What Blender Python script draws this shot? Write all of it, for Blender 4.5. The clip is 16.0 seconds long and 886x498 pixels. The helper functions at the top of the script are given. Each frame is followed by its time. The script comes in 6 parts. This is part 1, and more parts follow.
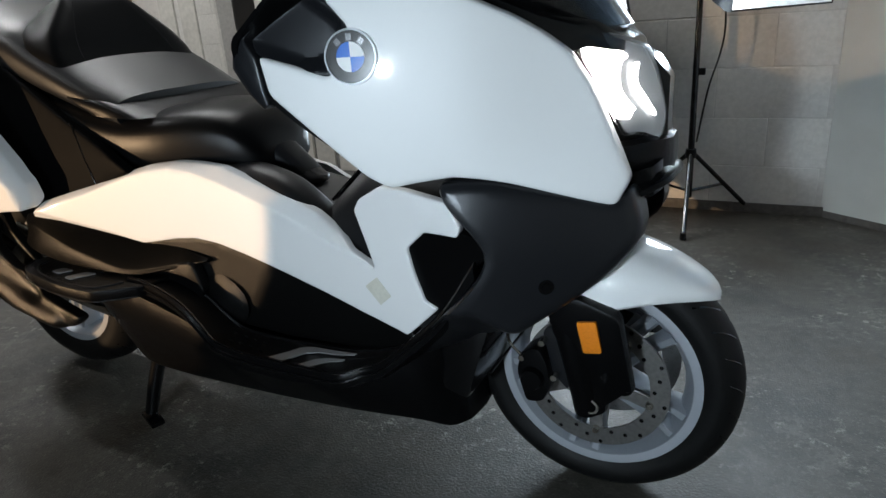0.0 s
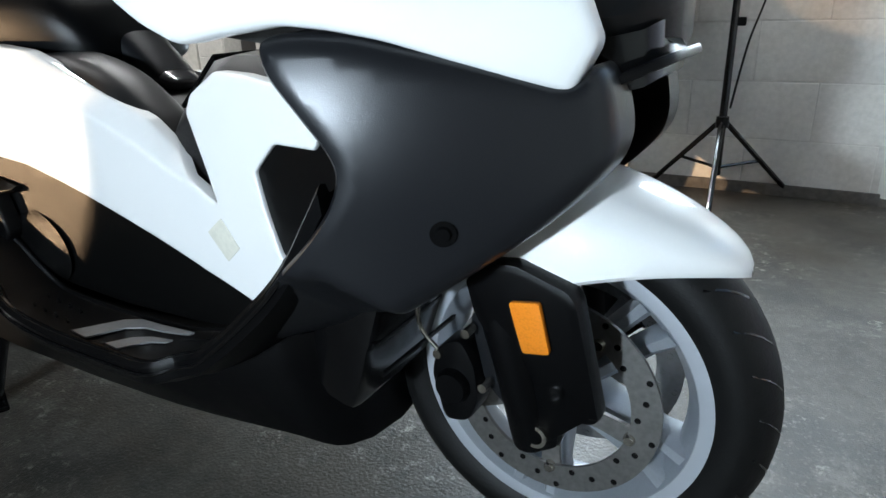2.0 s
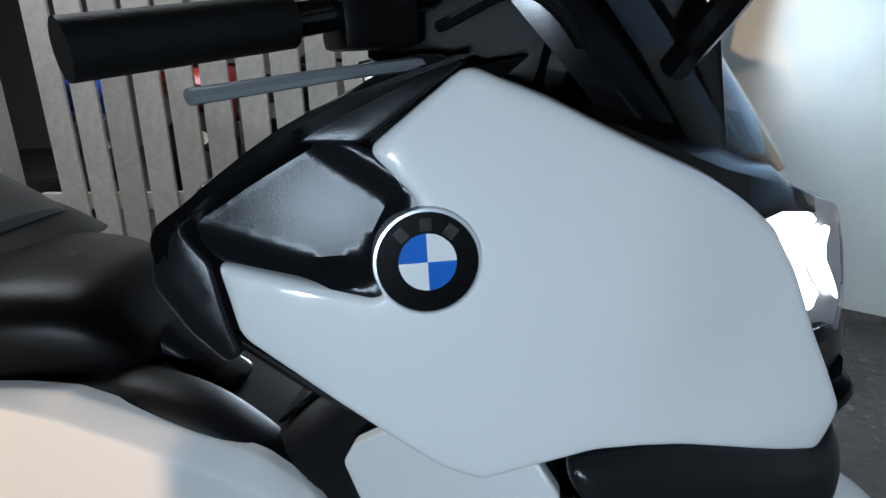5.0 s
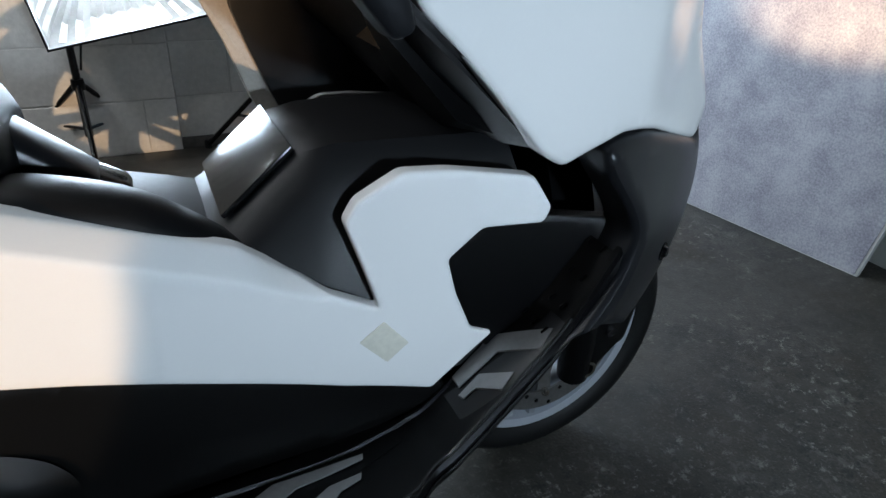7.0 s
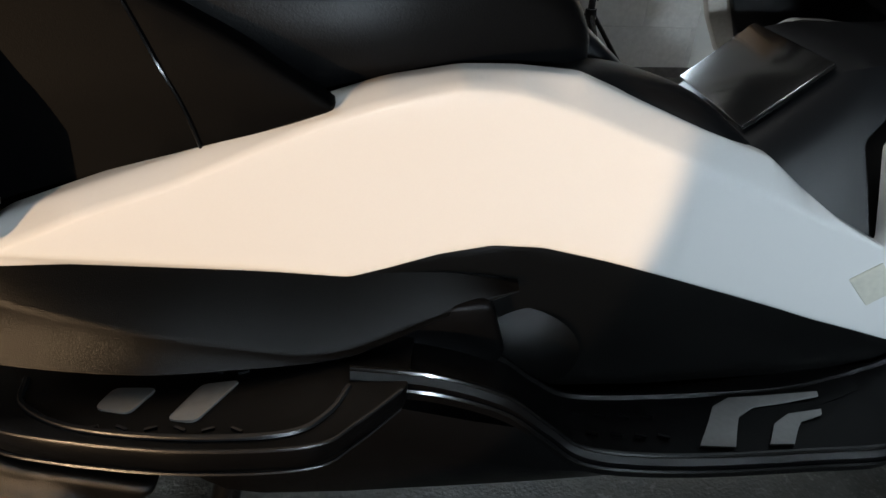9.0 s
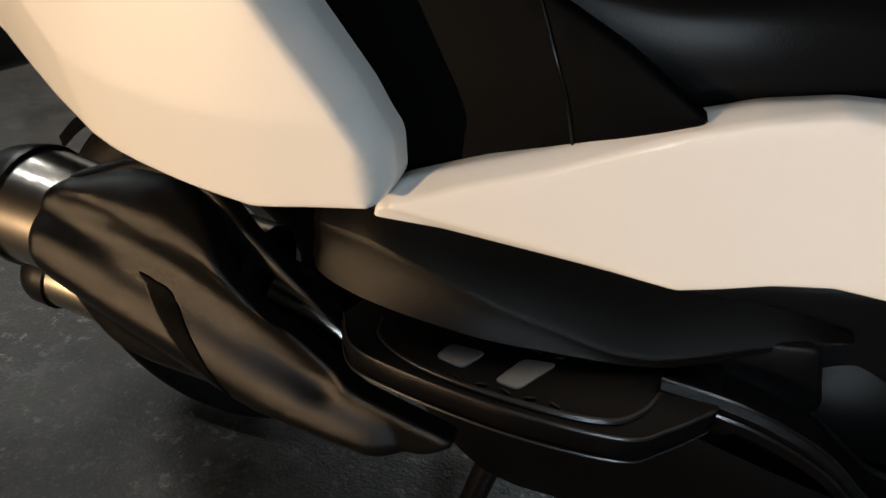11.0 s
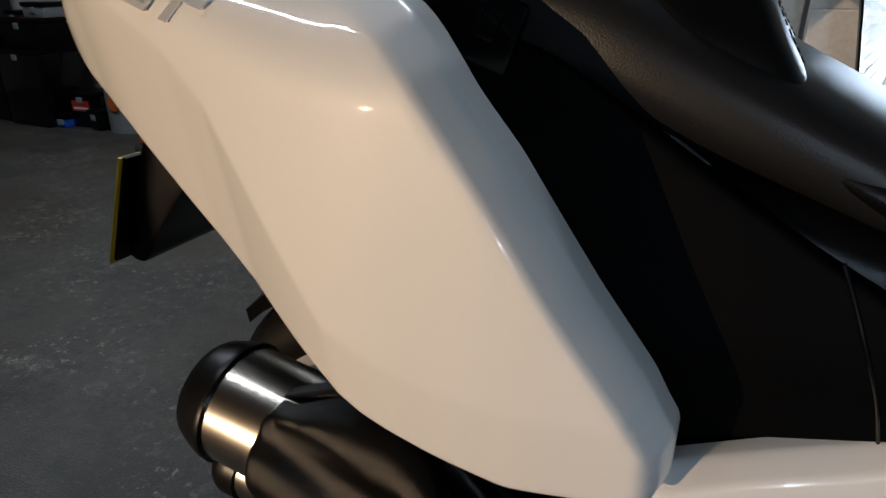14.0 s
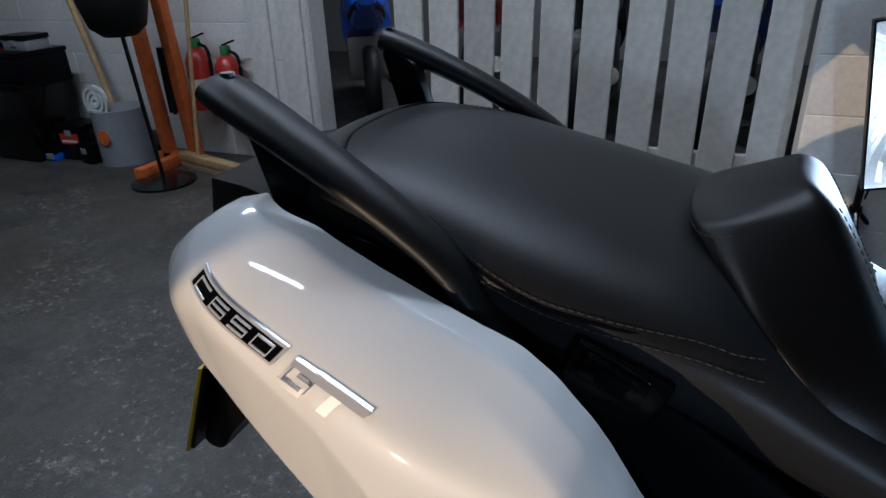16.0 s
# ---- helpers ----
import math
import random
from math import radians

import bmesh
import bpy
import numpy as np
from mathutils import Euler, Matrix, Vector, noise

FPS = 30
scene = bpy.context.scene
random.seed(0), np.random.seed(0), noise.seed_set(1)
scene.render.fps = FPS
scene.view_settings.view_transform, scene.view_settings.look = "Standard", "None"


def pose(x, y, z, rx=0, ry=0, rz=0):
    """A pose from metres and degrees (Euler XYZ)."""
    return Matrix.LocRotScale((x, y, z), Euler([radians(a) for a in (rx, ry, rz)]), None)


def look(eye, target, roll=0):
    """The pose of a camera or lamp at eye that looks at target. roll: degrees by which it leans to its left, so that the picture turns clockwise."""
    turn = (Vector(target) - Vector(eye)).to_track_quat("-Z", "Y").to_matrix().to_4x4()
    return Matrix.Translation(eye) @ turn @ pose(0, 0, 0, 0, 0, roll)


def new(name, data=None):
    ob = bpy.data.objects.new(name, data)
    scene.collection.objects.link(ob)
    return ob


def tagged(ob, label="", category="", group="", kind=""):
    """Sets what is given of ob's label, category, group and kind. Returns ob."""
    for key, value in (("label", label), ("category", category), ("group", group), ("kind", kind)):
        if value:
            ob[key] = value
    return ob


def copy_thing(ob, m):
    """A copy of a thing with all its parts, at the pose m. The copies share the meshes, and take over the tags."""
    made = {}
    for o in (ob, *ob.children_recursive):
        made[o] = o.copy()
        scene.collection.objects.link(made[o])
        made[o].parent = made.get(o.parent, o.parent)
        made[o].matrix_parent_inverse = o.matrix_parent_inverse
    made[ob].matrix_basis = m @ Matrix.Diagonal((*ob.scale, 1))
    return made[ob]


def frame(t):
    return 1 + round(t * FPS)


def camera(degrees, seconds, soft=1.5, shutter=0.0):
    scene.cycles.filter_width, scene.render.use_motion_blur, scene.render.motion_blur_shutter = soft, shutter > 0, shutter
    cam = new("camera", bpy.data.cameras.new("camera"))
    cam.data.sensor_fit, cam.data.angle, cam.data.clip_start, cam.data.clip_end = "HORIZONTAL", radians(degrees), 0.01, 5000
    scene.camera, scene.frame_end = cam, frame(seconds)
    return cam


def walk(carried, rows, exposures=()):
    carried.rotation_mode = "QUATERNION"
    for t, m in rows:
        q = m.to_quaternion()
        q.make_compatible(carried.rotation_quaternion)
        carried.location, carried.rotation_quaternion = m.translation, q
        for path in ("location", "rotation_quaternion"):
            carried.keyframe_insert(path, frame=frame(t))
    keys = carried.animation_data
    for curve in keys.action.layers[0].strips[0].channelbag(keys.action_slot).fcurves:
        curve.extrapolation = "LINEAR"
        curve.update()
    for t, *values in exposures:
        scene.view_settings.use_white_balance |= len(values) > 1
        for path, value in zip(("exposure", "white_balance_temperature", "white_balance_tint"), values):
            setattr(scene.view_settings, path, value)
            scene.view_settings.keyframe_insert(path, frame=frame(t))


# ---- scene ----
cam = camera(69.2, 16.0)
PATH = [
    (0, (0.273, -1.078, 0.961), (-0.636, 0.564, 0.272), -4.4),
    (0.5, (0.27, -0.899, 0.848), (-0.668, 0.713, 0.127), -2.1),
    (1, (0.266, -0.791, 0.762), (-0.671, 0.788, -0.029), -2.2),
    (1.5, (0.26, -0.729, 0.726), (-0.672, 0.851, -0.071), -2.1),
    (2, (0.246, -0.671, 0.745), (-0.725, 0.925, 0.03), -2.1),
    (2.5, (0.233, -0.642, 0.807), (-0.79, 0.968, 0.208), -2.5),
    (3, (0.209, -0.625, 0.885), (-0.866, 0.991, 0.402), -3.4),
    (3.5, (0.18, -0.64, 0.968), (-0.944, 0.961, 0.549), -3.7),
    (5.8, (-0.444, -0.803, 1.059), (-0.033, 1.025, 0.36), 0.9),
    (6, (-0.497, -0.819, 1.045), (0.081, 0.961, 0.339), 1.8),
    (6.5, (-0.543, -0.795, 1.002), (0.195, 0.88, 0.194), 0.7),
    (7, (-0.577, -0.736, 0.918), (0.192, 0.858, -0.013), 2.3),
    (7.5, (-0.66, -0.725, 0.871), (0.115, 0.822, -0.132), 2.7),
    (8, (-0.751, -0.72, 0.86), (-0.161, 0.875, -0.192), 1.4),
    (8.5, (-0.82, -0.708, 0.857), (-0.448, 0.944, -0.206), 1.7),
    (9, (-0.895, -0.698, 0.872), (-0.729, 0.977, -0.209), 2.5),
    (9.5, (-0.956, -0.708, 0.866), (-0.95, 0.982, -0.203), 4.1),
    (10, (-0.947, -0.731, 0.851), (-1.25, 0.986, -0.129), 0.7),
    (12.5, (-1.111, -0.763, 0.873), (-1.713, 0.864, -0.121), 2.1),
    (13, (-1.136, -0.747, 0.896), (-1.803, 0.889, -0.04), 1.6),
    (13.5, (-1.15, -0.723, 0.92), (-1.886, 0.931, 0.07), 0.4),
    (14, (-1.161, -0.706, 0.981), (-1.95, 0.954, 0.193), -0.3),
    (14.5, (-1.194, -0.688, 1.06), (-1.978, 0.998, 0.324), -0.8),
    (15, (-1.241, -0.678, 1.126), (-2.085, 0.994, 0.423), -2.4),
    (15.5, (-1.301, -0.674, 1.195), (-2.132, 0.977, 0.431), -2.9),
    (16, (-1.319, -0.655, 1.273), (-2.047, 0.995, 0.408), -2.3),
]
EXPOSURES = ((0, 0.03, 6850, 10), (0.5, 0.25, 6850, 10), (1, 0.5, 6900, 10), (1.5, 0.78, 6900, 10), (2, 0.95, 6850, 10), (2.5, 0.7, 6600, 10), (3, 0.38, 6500, 10), (3.5, -0.35, 6350, 10), (5.8, -0.25, 6450, 10), (8, 0.05, 6500, 10), (9, -0.05, 6900, 10), (10, -0.35, 7200, 10), (12.5, -0.3, 6450, 10), (13, -0.45, 6700, 10), (13.5, -0.65, 6300, 10), (14, -0.85, 6200, 10), (15, -0.95, 5800, 10), (16, -0.52, 5550, 10))
walk(cam, [(t, look(eye, target, roll)) for t, eye, target, roll in PATH], exposures=EXPOSURES)


# ---- world, lamps and exposure ----
world = bpy.data.worlds.new("garage_dim")
scene.world = world
world.use_nodes = True
world.node_tree.nodes["Background"].inputs[0].default_value = (0.62, 0.7, 0.85, 1)
world.node_tree.nodes["Background"].inputs[1].default_value = 0.006


def lamp(name, kind, eye, target, watts, colour, size=0.3, size_y=None, cone=60, blend=0.05, squash=1.0):
    data = bpy.data.lights.new(name, kind)
    data.energy, data.color = watts, colour
    if kind == "AREA":
        data.shape, data.size, data.size_y = "RECTANGLE", size, size_y or size
    else:
        data.shadow_soft_size = size
    if kind == "SPOT":
        data.spot_size, data.spot_blend = radians(cone), blend
    ob = new(name, data)
    ob.matrix_world = look(eye, target) @ Matrix.Diagonal((1, squash, 1, 1))
    return ob


COOL, WARM = (0.66, 0.83, 1.0), (1.0, 0.69, 0.42)
lamp("softbox_key", "AREA", (-0.1, -2.3, 0.95), (-0.1, 0.0, 0.65), 10, COOL, 0.10).data.spread = radians(95)
lamp("softbox_rim", "AREA", (-0.61, 1.76, 0.79), (-0.4, 0.0, 0.6), 18, COOL, 0.46)
lamp("softbox_front", "AREA", (0.23, 1.74, 1.13), (1.2, 0.84, 0.95), 15, COOL, 0.40).data.spread = radians(140)
lamp("work_lamp", "SPOT", (-3.3, -3.8, 0.55), (-1.373, -0.25, 0.62), 900, WARM, 0.012, cone=16.2, blend=0.06, squash=0.9)
lamp("work_lamp_beam", "SPOT", (-3.3, -3.8, 0.58), (1.215, 0.50, 0.70), 5000, WARM, 0.03, cone=5.6, blend=1.0, squash=0.5)
# added spot without a fixture, hung in mid-air for the warm wall patch
lamp("work_lamp_far", "SPOT", (-0.75, 1.0, 0.80), (0.36, 2.06, 0.98), 14, WARM, 0.012, cone=30, blend=0.08)
# the ceiling is unseen; the third tube is added to brighten the tool wall
TUBES = ((-2.75, -0.5, 15, 0.7), (-1.9, 1.1, 33, 1.5), (-4.2, 1.1, 55, 1.5), (-3.0, 4.3, 60, 1.5))
for tx, ty, watts, long in TUBES:
    lamp("tube_lamp", "AREA", (tx, ty, 2.86), (tx, ty, 0), watts, (0.90, 0.95, 1.0), long, 0.06)


# ---- materials ----
def material(name, colour, rough=0.5, metal=0.0, coat=0.0, vary=0.15, grain=40.0, bump=0.0, bump_scale=200.0, second=None, patch=3.0, spec=0.5, island=0.0):
    m = bpy.data.materials.new(name)
    m.use_nodes = True
    t = m.node_tree
    n, link = t.nodes, t.links.new
    b = n["Principled BSDF"]
    b.inputs["Roughness"].default_value, b.inputs["Metallic"].default_value = rough, metal
    b.inputs["Coat Weight"].default_value, b.inputs["Coat Roughness"].default_value = coat, 0.04
    b.inputs["Specular IOR Level"].default_value = spec
    co = n.new("ShaderNodeTexCoord")
    big, fine = n.new("ShaderNodeTexNoise"), n.new("ShaderNodeTexNoise")
    big.inputs["Scale"].default_value, fine.inputs["Scale"].default_value = patch, grain
    big.inputs["Detail"].default_value, fine.inputs["Detail"].default_value = 6, 4
    link(co.outputs["Object"], big.inputs["Vector"])
    link(co.outputs["Object"], fine.inputs["Vector"])
    mix = n.new("ShaderNodeMix")
    mix.data_type = "RGBA"
    second = second or tuple(c * (1 - vary) for c in colour)
    mix.inputs[6].default_value, mix.inputs[7].default_value = (*colour, 1), (*second, 1)
    half = n.new("ShaderNodeMath")
    half.operation = "MULTIPLY_ADD"
    half.inputs[1].default_value = 0.5
    link(fine.outputs["Fac"], half.inputs[0])
    scale = n.new("ShaderNodeMath")
    scale.operation = "MULTIPLY"
    scale.inputs[1].default_value = 0.5
    link(big.outputs["Fac"], scale.inputs[0])
    link(scale.outputs[0], half.inputs[2])
    ramp = n.new("ShaderNodeMapRange")
    ramp.inputs[1].default_value, ramp.inputs[2].default_value = 0.38, 0.62
    link(half.outputs[0], ramp.inputs[0])
    link(ramp.outputs[0], mix.inputs[0])
    out = mix.outputs[2]
    if island:
        info = n.new("ShaderNodeObjectInfo")
        hsv = n.new("ShaderNodeHueSaturation")
        r = n.new("ShaderNodeMapRange")
        r.inputs[3].default_value, r.inputs[4].default_value = 1 - island, 1 + island
        link(info.outputs["Random"], r.inputs[0])
        link(r.outputs[0], hsv.inputs["Value"])
        link(out, hsv.inputs["Color"])
        out = hsv.outputs[0]
    link(out, b.inputs["Base Color"])
    if bump:
        tex = n.new("ShaderNodeTexNoise")
        tex.inputs["Scale"].default_value, tex.inputs["Detail"].default_value = bump_scale, 3
        link(co.outputs["Object"], tex.inputs["Vector"])
        bp = n.new("ShaderNodeBump")
        bp.inputs["Strength"].default_value, bp.inputs["Distance"].default_value = bump, 0.002
        link(tex.outputs["Fac"], bp.inputs["Height"])
        link(bp.outputs[0], b.inputs["Normal"])
    return m


def glow(name, colour, strength):
    m = bpy.data.materials.new(name)
    m.use_nodes = True
    b = m.node_tree.nodes["Principled BSDF"]
    b.inputs["Base Color"].default_value = (0.8, 0.8, 0.8, 1)
    b.inputs["Emission Color"].default_value = (*colour, 1)
    b.inputs["Emission Strength"].default_value = strength
    return m


def glass(name, colour=(1, 1, 1), rough=0.02, ior=1.45):
    m = bpy.data.materials.new(name)
    m.use_nodes = True
    b = m.node_tree.nodes["Principled BSDF"]
    b.inputs["Base Color"].default_value = (*colour, 1)
    b.inputs["Transmission Weight"].default_value = 1
    b.inputs["Roughness"].default_value, b.inputs["IOR"].default_value = rough, ior
    return m


WHITE = material("white_paint", (0.80, 0.80, 0.79), 0.48, coat=1.0, vary=0.015, grain=600, bump=0.012, bump_scale=900)
SATIN = material("satin_graphite", (0.014, 0.0148, 0.0172), 0.28, metal=0.3, vary=0.12, grain=500, bump=0.10, bump_scale=900, spec=0.45)
PLASTIC = material("textured_black_plastic", (0.0022, 0.0022, 0.0025), 0.30, vary=0.3, grain=700, bump=0.22, bump_scale=1300, spec=0.16)
TUNNEL = material("dark_tunnel_plastic", (0.007, 0.0072, 0.008), 0.42, vary=0.2, grain=500, bump=0.15, bump_scale=900, spec=0.3)
GLOSS = material("gloss_black", (0.003, 0.003, 0.0033), 0.18, coat=0.12, vary=0.2, spec=0.35)
LEATHER = material("black_leather", (0.0036, 0.0038, 0.0043), 0.34, vary=0.25, grain=300, bump=0.14, bump_scale=600, spec=0.17)
# lighter copy of the black leather: overhead tube sheen is put into the colour
SHEEN_LEATHER = material("leather_with_tube_sheen", (0.012, 0.0125, 0.0135), 0.40, vary=0.3, grain=300, bump=0.14, bump_scale=600, spec=0.28)
THREAD = material("grey_thread", (0.035, 0.035, 0.035), 0.8)
# warm lamplight on the inner leg shield is put into this pale colour
LIT_GREIGE = material("warm_lit_plastic", (0.34, 0.31, 0.27), 0.45, vary=0.2, grain=200)
ALLOY = material("silver_alloy", (0.40, 0.43, 0.47), 0.32, metal=0.55, vary=0.08, grain=300)
STEEL = material("brushed_steel", (0.60, 0.56, 0.50), 0.24, metal=1.0, vary=0.15, grain=90)
RING = material("bright_ring", (0.75, 0.77, 0.80), 0.30, metal=0.45, vary=0.05)
CHROME = material("chrome", (0.80, 0.80, 0.82), 0.10, metal=1.0, vary=0.05)
LIP = material("polished_rim_lip", (0.56, 0.59, 0.64), 0.28, metal=0.5, vary=0.05)
DISC = material("brake_disc_steel", (0.30, 0.29, 0.28), 0.42, metal=0.9, vary=0.25, grain=120)
INSERT = material("brushed_aluminium", (0.32, 0.32, 0.32), 0.45, metal=0.7, vary=0.12, grain=160)
WING = material("textured_wing_plastic", (0.0022, 0.0021, 0.0020), 0.33, vary=0.35, grain=700, bump=0.2, bump_scale=1100, spec=0.12)
COVER = material("grained_engine_cover", (0.0020, 0.0020, 0.0020), 0.33, vary=0.3, grain=700, bump=0.22, bump_scale=1300, spec=0.24)
# extra dark plastic: the shade that the tail throws here is in its colour
SHADED_SIDE = material("shaded_seat_cover_plastic", (0.0012, 0.0013, 0.0016), 0.58, vary=0.3, grain=500, bump=0.12, bump_scale=900, spec=0.05)
CAPBLACK = material("satin_black_cap", (0.004, 0.004, 0.0042), 0.34, vary=0.2, spec=0.3)
SLOT_SHADE = material("slot_shadow_black", (0.0012, 0.0012, 0.0012), 0.7, vary=0.2, spec=0.05)
CAP = material("dark_polished_cap", (0.06, 0.06, 0.065), 0.18, metal=0.5)
RUBBER = material("tyre_rubber", (0.0055, 0.0055, 0.0055), 0.55, vary=0.4, grain=80, bump=0.25, bump_scale=300, spec=0.22)
FLAKE = material("metal_flake_black", (0.0080, 0.0075, 0.0070), 0.28, metal=0.5, vary=0.9, grain=600, bump=0.34, bump_scale=900, second=(0.004, 0.004, 0.004), spec=0.5)
AMBER = material("amber_plastic", (0.85, 0.25, 0.02), 0.2, coat=0.5, vary=0.3, grain=350)
BLUE = material("blue_enamel", (0.02, 0.16, 0.62), 0.15, coat=0.5)
YELLOW = material("yellow_plate", (0.85, 0.55, 0.04), 0.4)
TAPE = material("cream_tape", (0.66, 0.64, 0.55), 0.7, vary=0.12, grain=150)
RED = material("red_paint", (0.45, 0.03, 0.02), 0.35, vary=0.3)
ORANGE = material("orange_steel_paint", (0.62, 0.14, 0.03), 0.45, vary=0.35, grain=25)
GREEN = material("green_plastic", (0.05, 0.20, 0.06), 0.5)
WOOD = material("bare_wood", (0.42, 0.27, 0.12), 0.7, vary=0.4, grain=25, bump=0.2, bump_scale=80)
BIKE_BLUE = material("blue_fairing_paint", (0.02, 0.10, 0.55), 0.2, coat=0.6)
CLOTH = material("silver_lining_fabric", (0.70, 0.72, 0.73), 0.38, metal=0.35, vary=0.2, bump=0.3, bump_scale=60)
CARD = material("brown_card", (0.28, 0.19, 0.11), 0.8)
GREYBIN = material("grey_plastic", (0.22, 0.23, 0.24), 0.5)
BOWL = material("silver_lamp_bowl", (0.20, 0.20, 0.205), 0.32, metal=0.3)
LENS = glass("clear_lens")
SMOKE = glass("smoked_screen", (0.30, 0.30, 0.31))
LAMP_WHITE = glow("headlamp_beam", (0.97, 0.98, 1.0), 16)
LAMP_RING = glow("daytime_ring", (0.92, 0.96, 1.0), 9)
SOFT_GLOW = glow("softbox_bulb", (0.88, 0.95, 1.0), 22)
TUBE_GLOW = glow("tube_glow", (0.95, 0.97, 1.0), 9)
REDLENS = material("red_lamp_lens", (0.4, 0.01, 0.01), 0.15, coat=0.6)


def concrete():
    m = material("worn_grey_floor", (0.063, 0.058, 0.049), 0.5, vary=0.45, grain=30, patch=1.3, bump=1.0, bump_scale=160)
    t = m.node_tree
    n, link = t.nodes, t.links.new
    b = n["Principled BSDF"]
    co = n["Texture Coordinate"]

    def layer(under, scale, lo, hi, colour, strength, rough=0.7, mask=None):
        """Flecks where a noise passes lo to hi, laid over what is under."""
        tex = n.new("ShaderNodeTexNoise")
        tex.inputs["Scale"].default_value, tex.inputs["Detail"].default_value, tex.inputs["Roughness"].default_value = scale, 8, rough
        off = n.new("ShaderNodeVectorMath")
        off.inputs[1].default_value = (scale, scale * 0.37, 3.1)
        link(co.outputs["Object"], off.inputs[0])
        link(off.outputs[0], tex.inputs["Vector"])
        r = n.new("ShaderNodeMapRange")
        r.inputs[1].default_value, r.inputs[2].default_value, r.inputs[4].default_value = lo, hi, strength
        link(tex.outputs["Fac"], r.inputs[0])
        fac = r.outputs[0]
        if mask:
            mul = n.new("ShaderNodeMath")
            mul.operation = "MULTIPLY"
            link(fac, mul.inputs[0])
            link(mask, mul.inputs[1])
            fac = mul.outputs[0]
        mix = n.new("ShaderNodeMix")
        mix.data_type = "RGBA"
        mix.inputs[7].default_value = (*colour, 1)
        link(fac, mix.inputs[0])
        link(under, mix.inputs[6])
        return mix.outputs[2], fac

    worn = n.new("ShaderNodeTexNoise")
    worn.inputs["Scale"].default_value, worn.inputs["Detail"].default_value = 2.2, 5
    link(co.outputs["Object"], worn.inputs["Vector"])
    zone = n.new("ShaderNodeMapRange")
    zone.inputs[1].default_value, zone.inputs[2].default_value = 0.42, 0.62
    link(worn.outputs["Fac"], zone.inputs[0])
    col = b.inputs["Base Color"].links[0].from_socket
    col, _ = layer(col, 3.0, 0.50, 0.60, (0.024, 0.0235, 0.021), 0.9)
    col, _ = layer(col, 1.7, 0.50, 0.58, (0.040, 0.032, 0.023), 0.6)
    col, _ = layer(col, 9.0, 0.54, 0.60, (0.135, 0.128, 0.112), 0.65, 0.8, zone.outputs[0])
    col, _ = layer(col, 45.0, 0.55, 0.60, (0.018, 0.018, 0.017), 0.9, 0.7, zone.outputs[0])
    col, _ = layer(col, 110.0, 0.57, 0.62, (0.16, 0.15, 0.13), 0.28, 0.6)
    col, _ = layer(col, 18.0, 0.56, 0.64, (0.030, 0.026, 0.021), 0.75, 0.75)
    col, chips = layer(col, 30.0, 0.56, 0.61, (0.28, 0.27, 0.24), 0.75, 0.78, zone.outputs[0])
    link(col, b.inputs["Base Color"])
    rough = n.new("ShaderNodeMapRange")
    rough.inputs[1].default_value, rough.inputs[2].default_value = 0.35, 0.65
    rough.inputs[3].default_value, rough.inputs[4].default_value = 0.40, 0.68
    link(n["Noise Texture"].outputs["Fac"], rough.inputs[0])
    link(rough.outputs[0], b.inputs["Roughness"])
    return m


FLOOR = concrete()
BLOCK = material("white_painted_block", (0.66, 0.64, 0.60), 0.6, vary=0.16, grain=60, patch=2, bump=0.5, bump_scale=120, island=0.05)
MORTAR = material("painted_joint", (0.60, 0.58, 0.545), 0.7, vary=0.2)
BOARD = material("pale_painted_board", (0.60, 0.61, 0.58), 0.5, vary=0.08, grain=8)
FOOT_STRIP = material("dark_foot_strip", (0.12, 0.11, 0.10), 0.7, vary=0.5)
SLAT = material("whitewashed_slat", (0.56, 0.53, 0.48), 0.65, vary=0.22, grain=30, patch=4, bump=0.3, bump_scale=60, island=0.10)
# dimness is in the colour: unseen ceiling and south wall must bounce little light
GLOOM = material("shell_painted_dim", (0.07, 0.07, 0.068), 0.85, vary=0.3, grain=6)
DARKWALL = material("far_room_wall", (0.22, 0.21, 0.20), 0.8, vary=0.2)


# ---- mesh helpers ----
def part(name, bm, mat, parent, label="", smooth=40):
    me = bpy.data.meshes.new(name)
    bmesh.ops.recalc_face_normals(bm, faces=bm.faces[:])
    bm.to_mesh(me)
    bm.free()
    me.materials.append(mat)
    if smooth:
        me.polygons.foreach_set("use_smooth", [True] * len(me.polygons))
        me.set_sharp_from_angle(angle=radians(smooth))
    ob = new(name, me)
    ob.parent = parent
    return tagged(ob, label) if label else ob


def thing(name, label, category, at=(0, 0, 0), turn=0, group="", kind=""):
    ob = new(name)
    ob.empty_display_size = 0.05
    ob.matrix_world = pose(*at, 0, 0, turn)
    return tagged(ob, label, category, group, kind)


def rounded(pts, r=0.012, steps=4):
    out, n = [], len(pts)
    for i, p in enumerate(pts):
        p = Vector(p[:2])
        a, b = Vector(pts[i - 1][:2]) - p, Vector(pts[(i + 1) % n][:2]) - p
        da, db = min(r, 0.45 * a.length), min(r, 0.45 * b.length)
        s, e = p + a.normalized() * da, p + b.normalized() * db
        for k in range(steps + 1):
            u = k / steps
            out.append(((1 - u) ** 2 * s + 2 * u * (1 - u) * p + u * u * e)[:])
    return out


def evenly(loop, step):
    """The same closed line with no gap longer than step."""
    out = []
    for p, q in zip(loop, loop[1:] + loop[:1]):
        p, q = Vector(p), Vector(q)
        n = max(1, math.ceil((q - p).length / step))
        out += [p.lerp(q, k / n)[:] for k in range(n)]
    return out


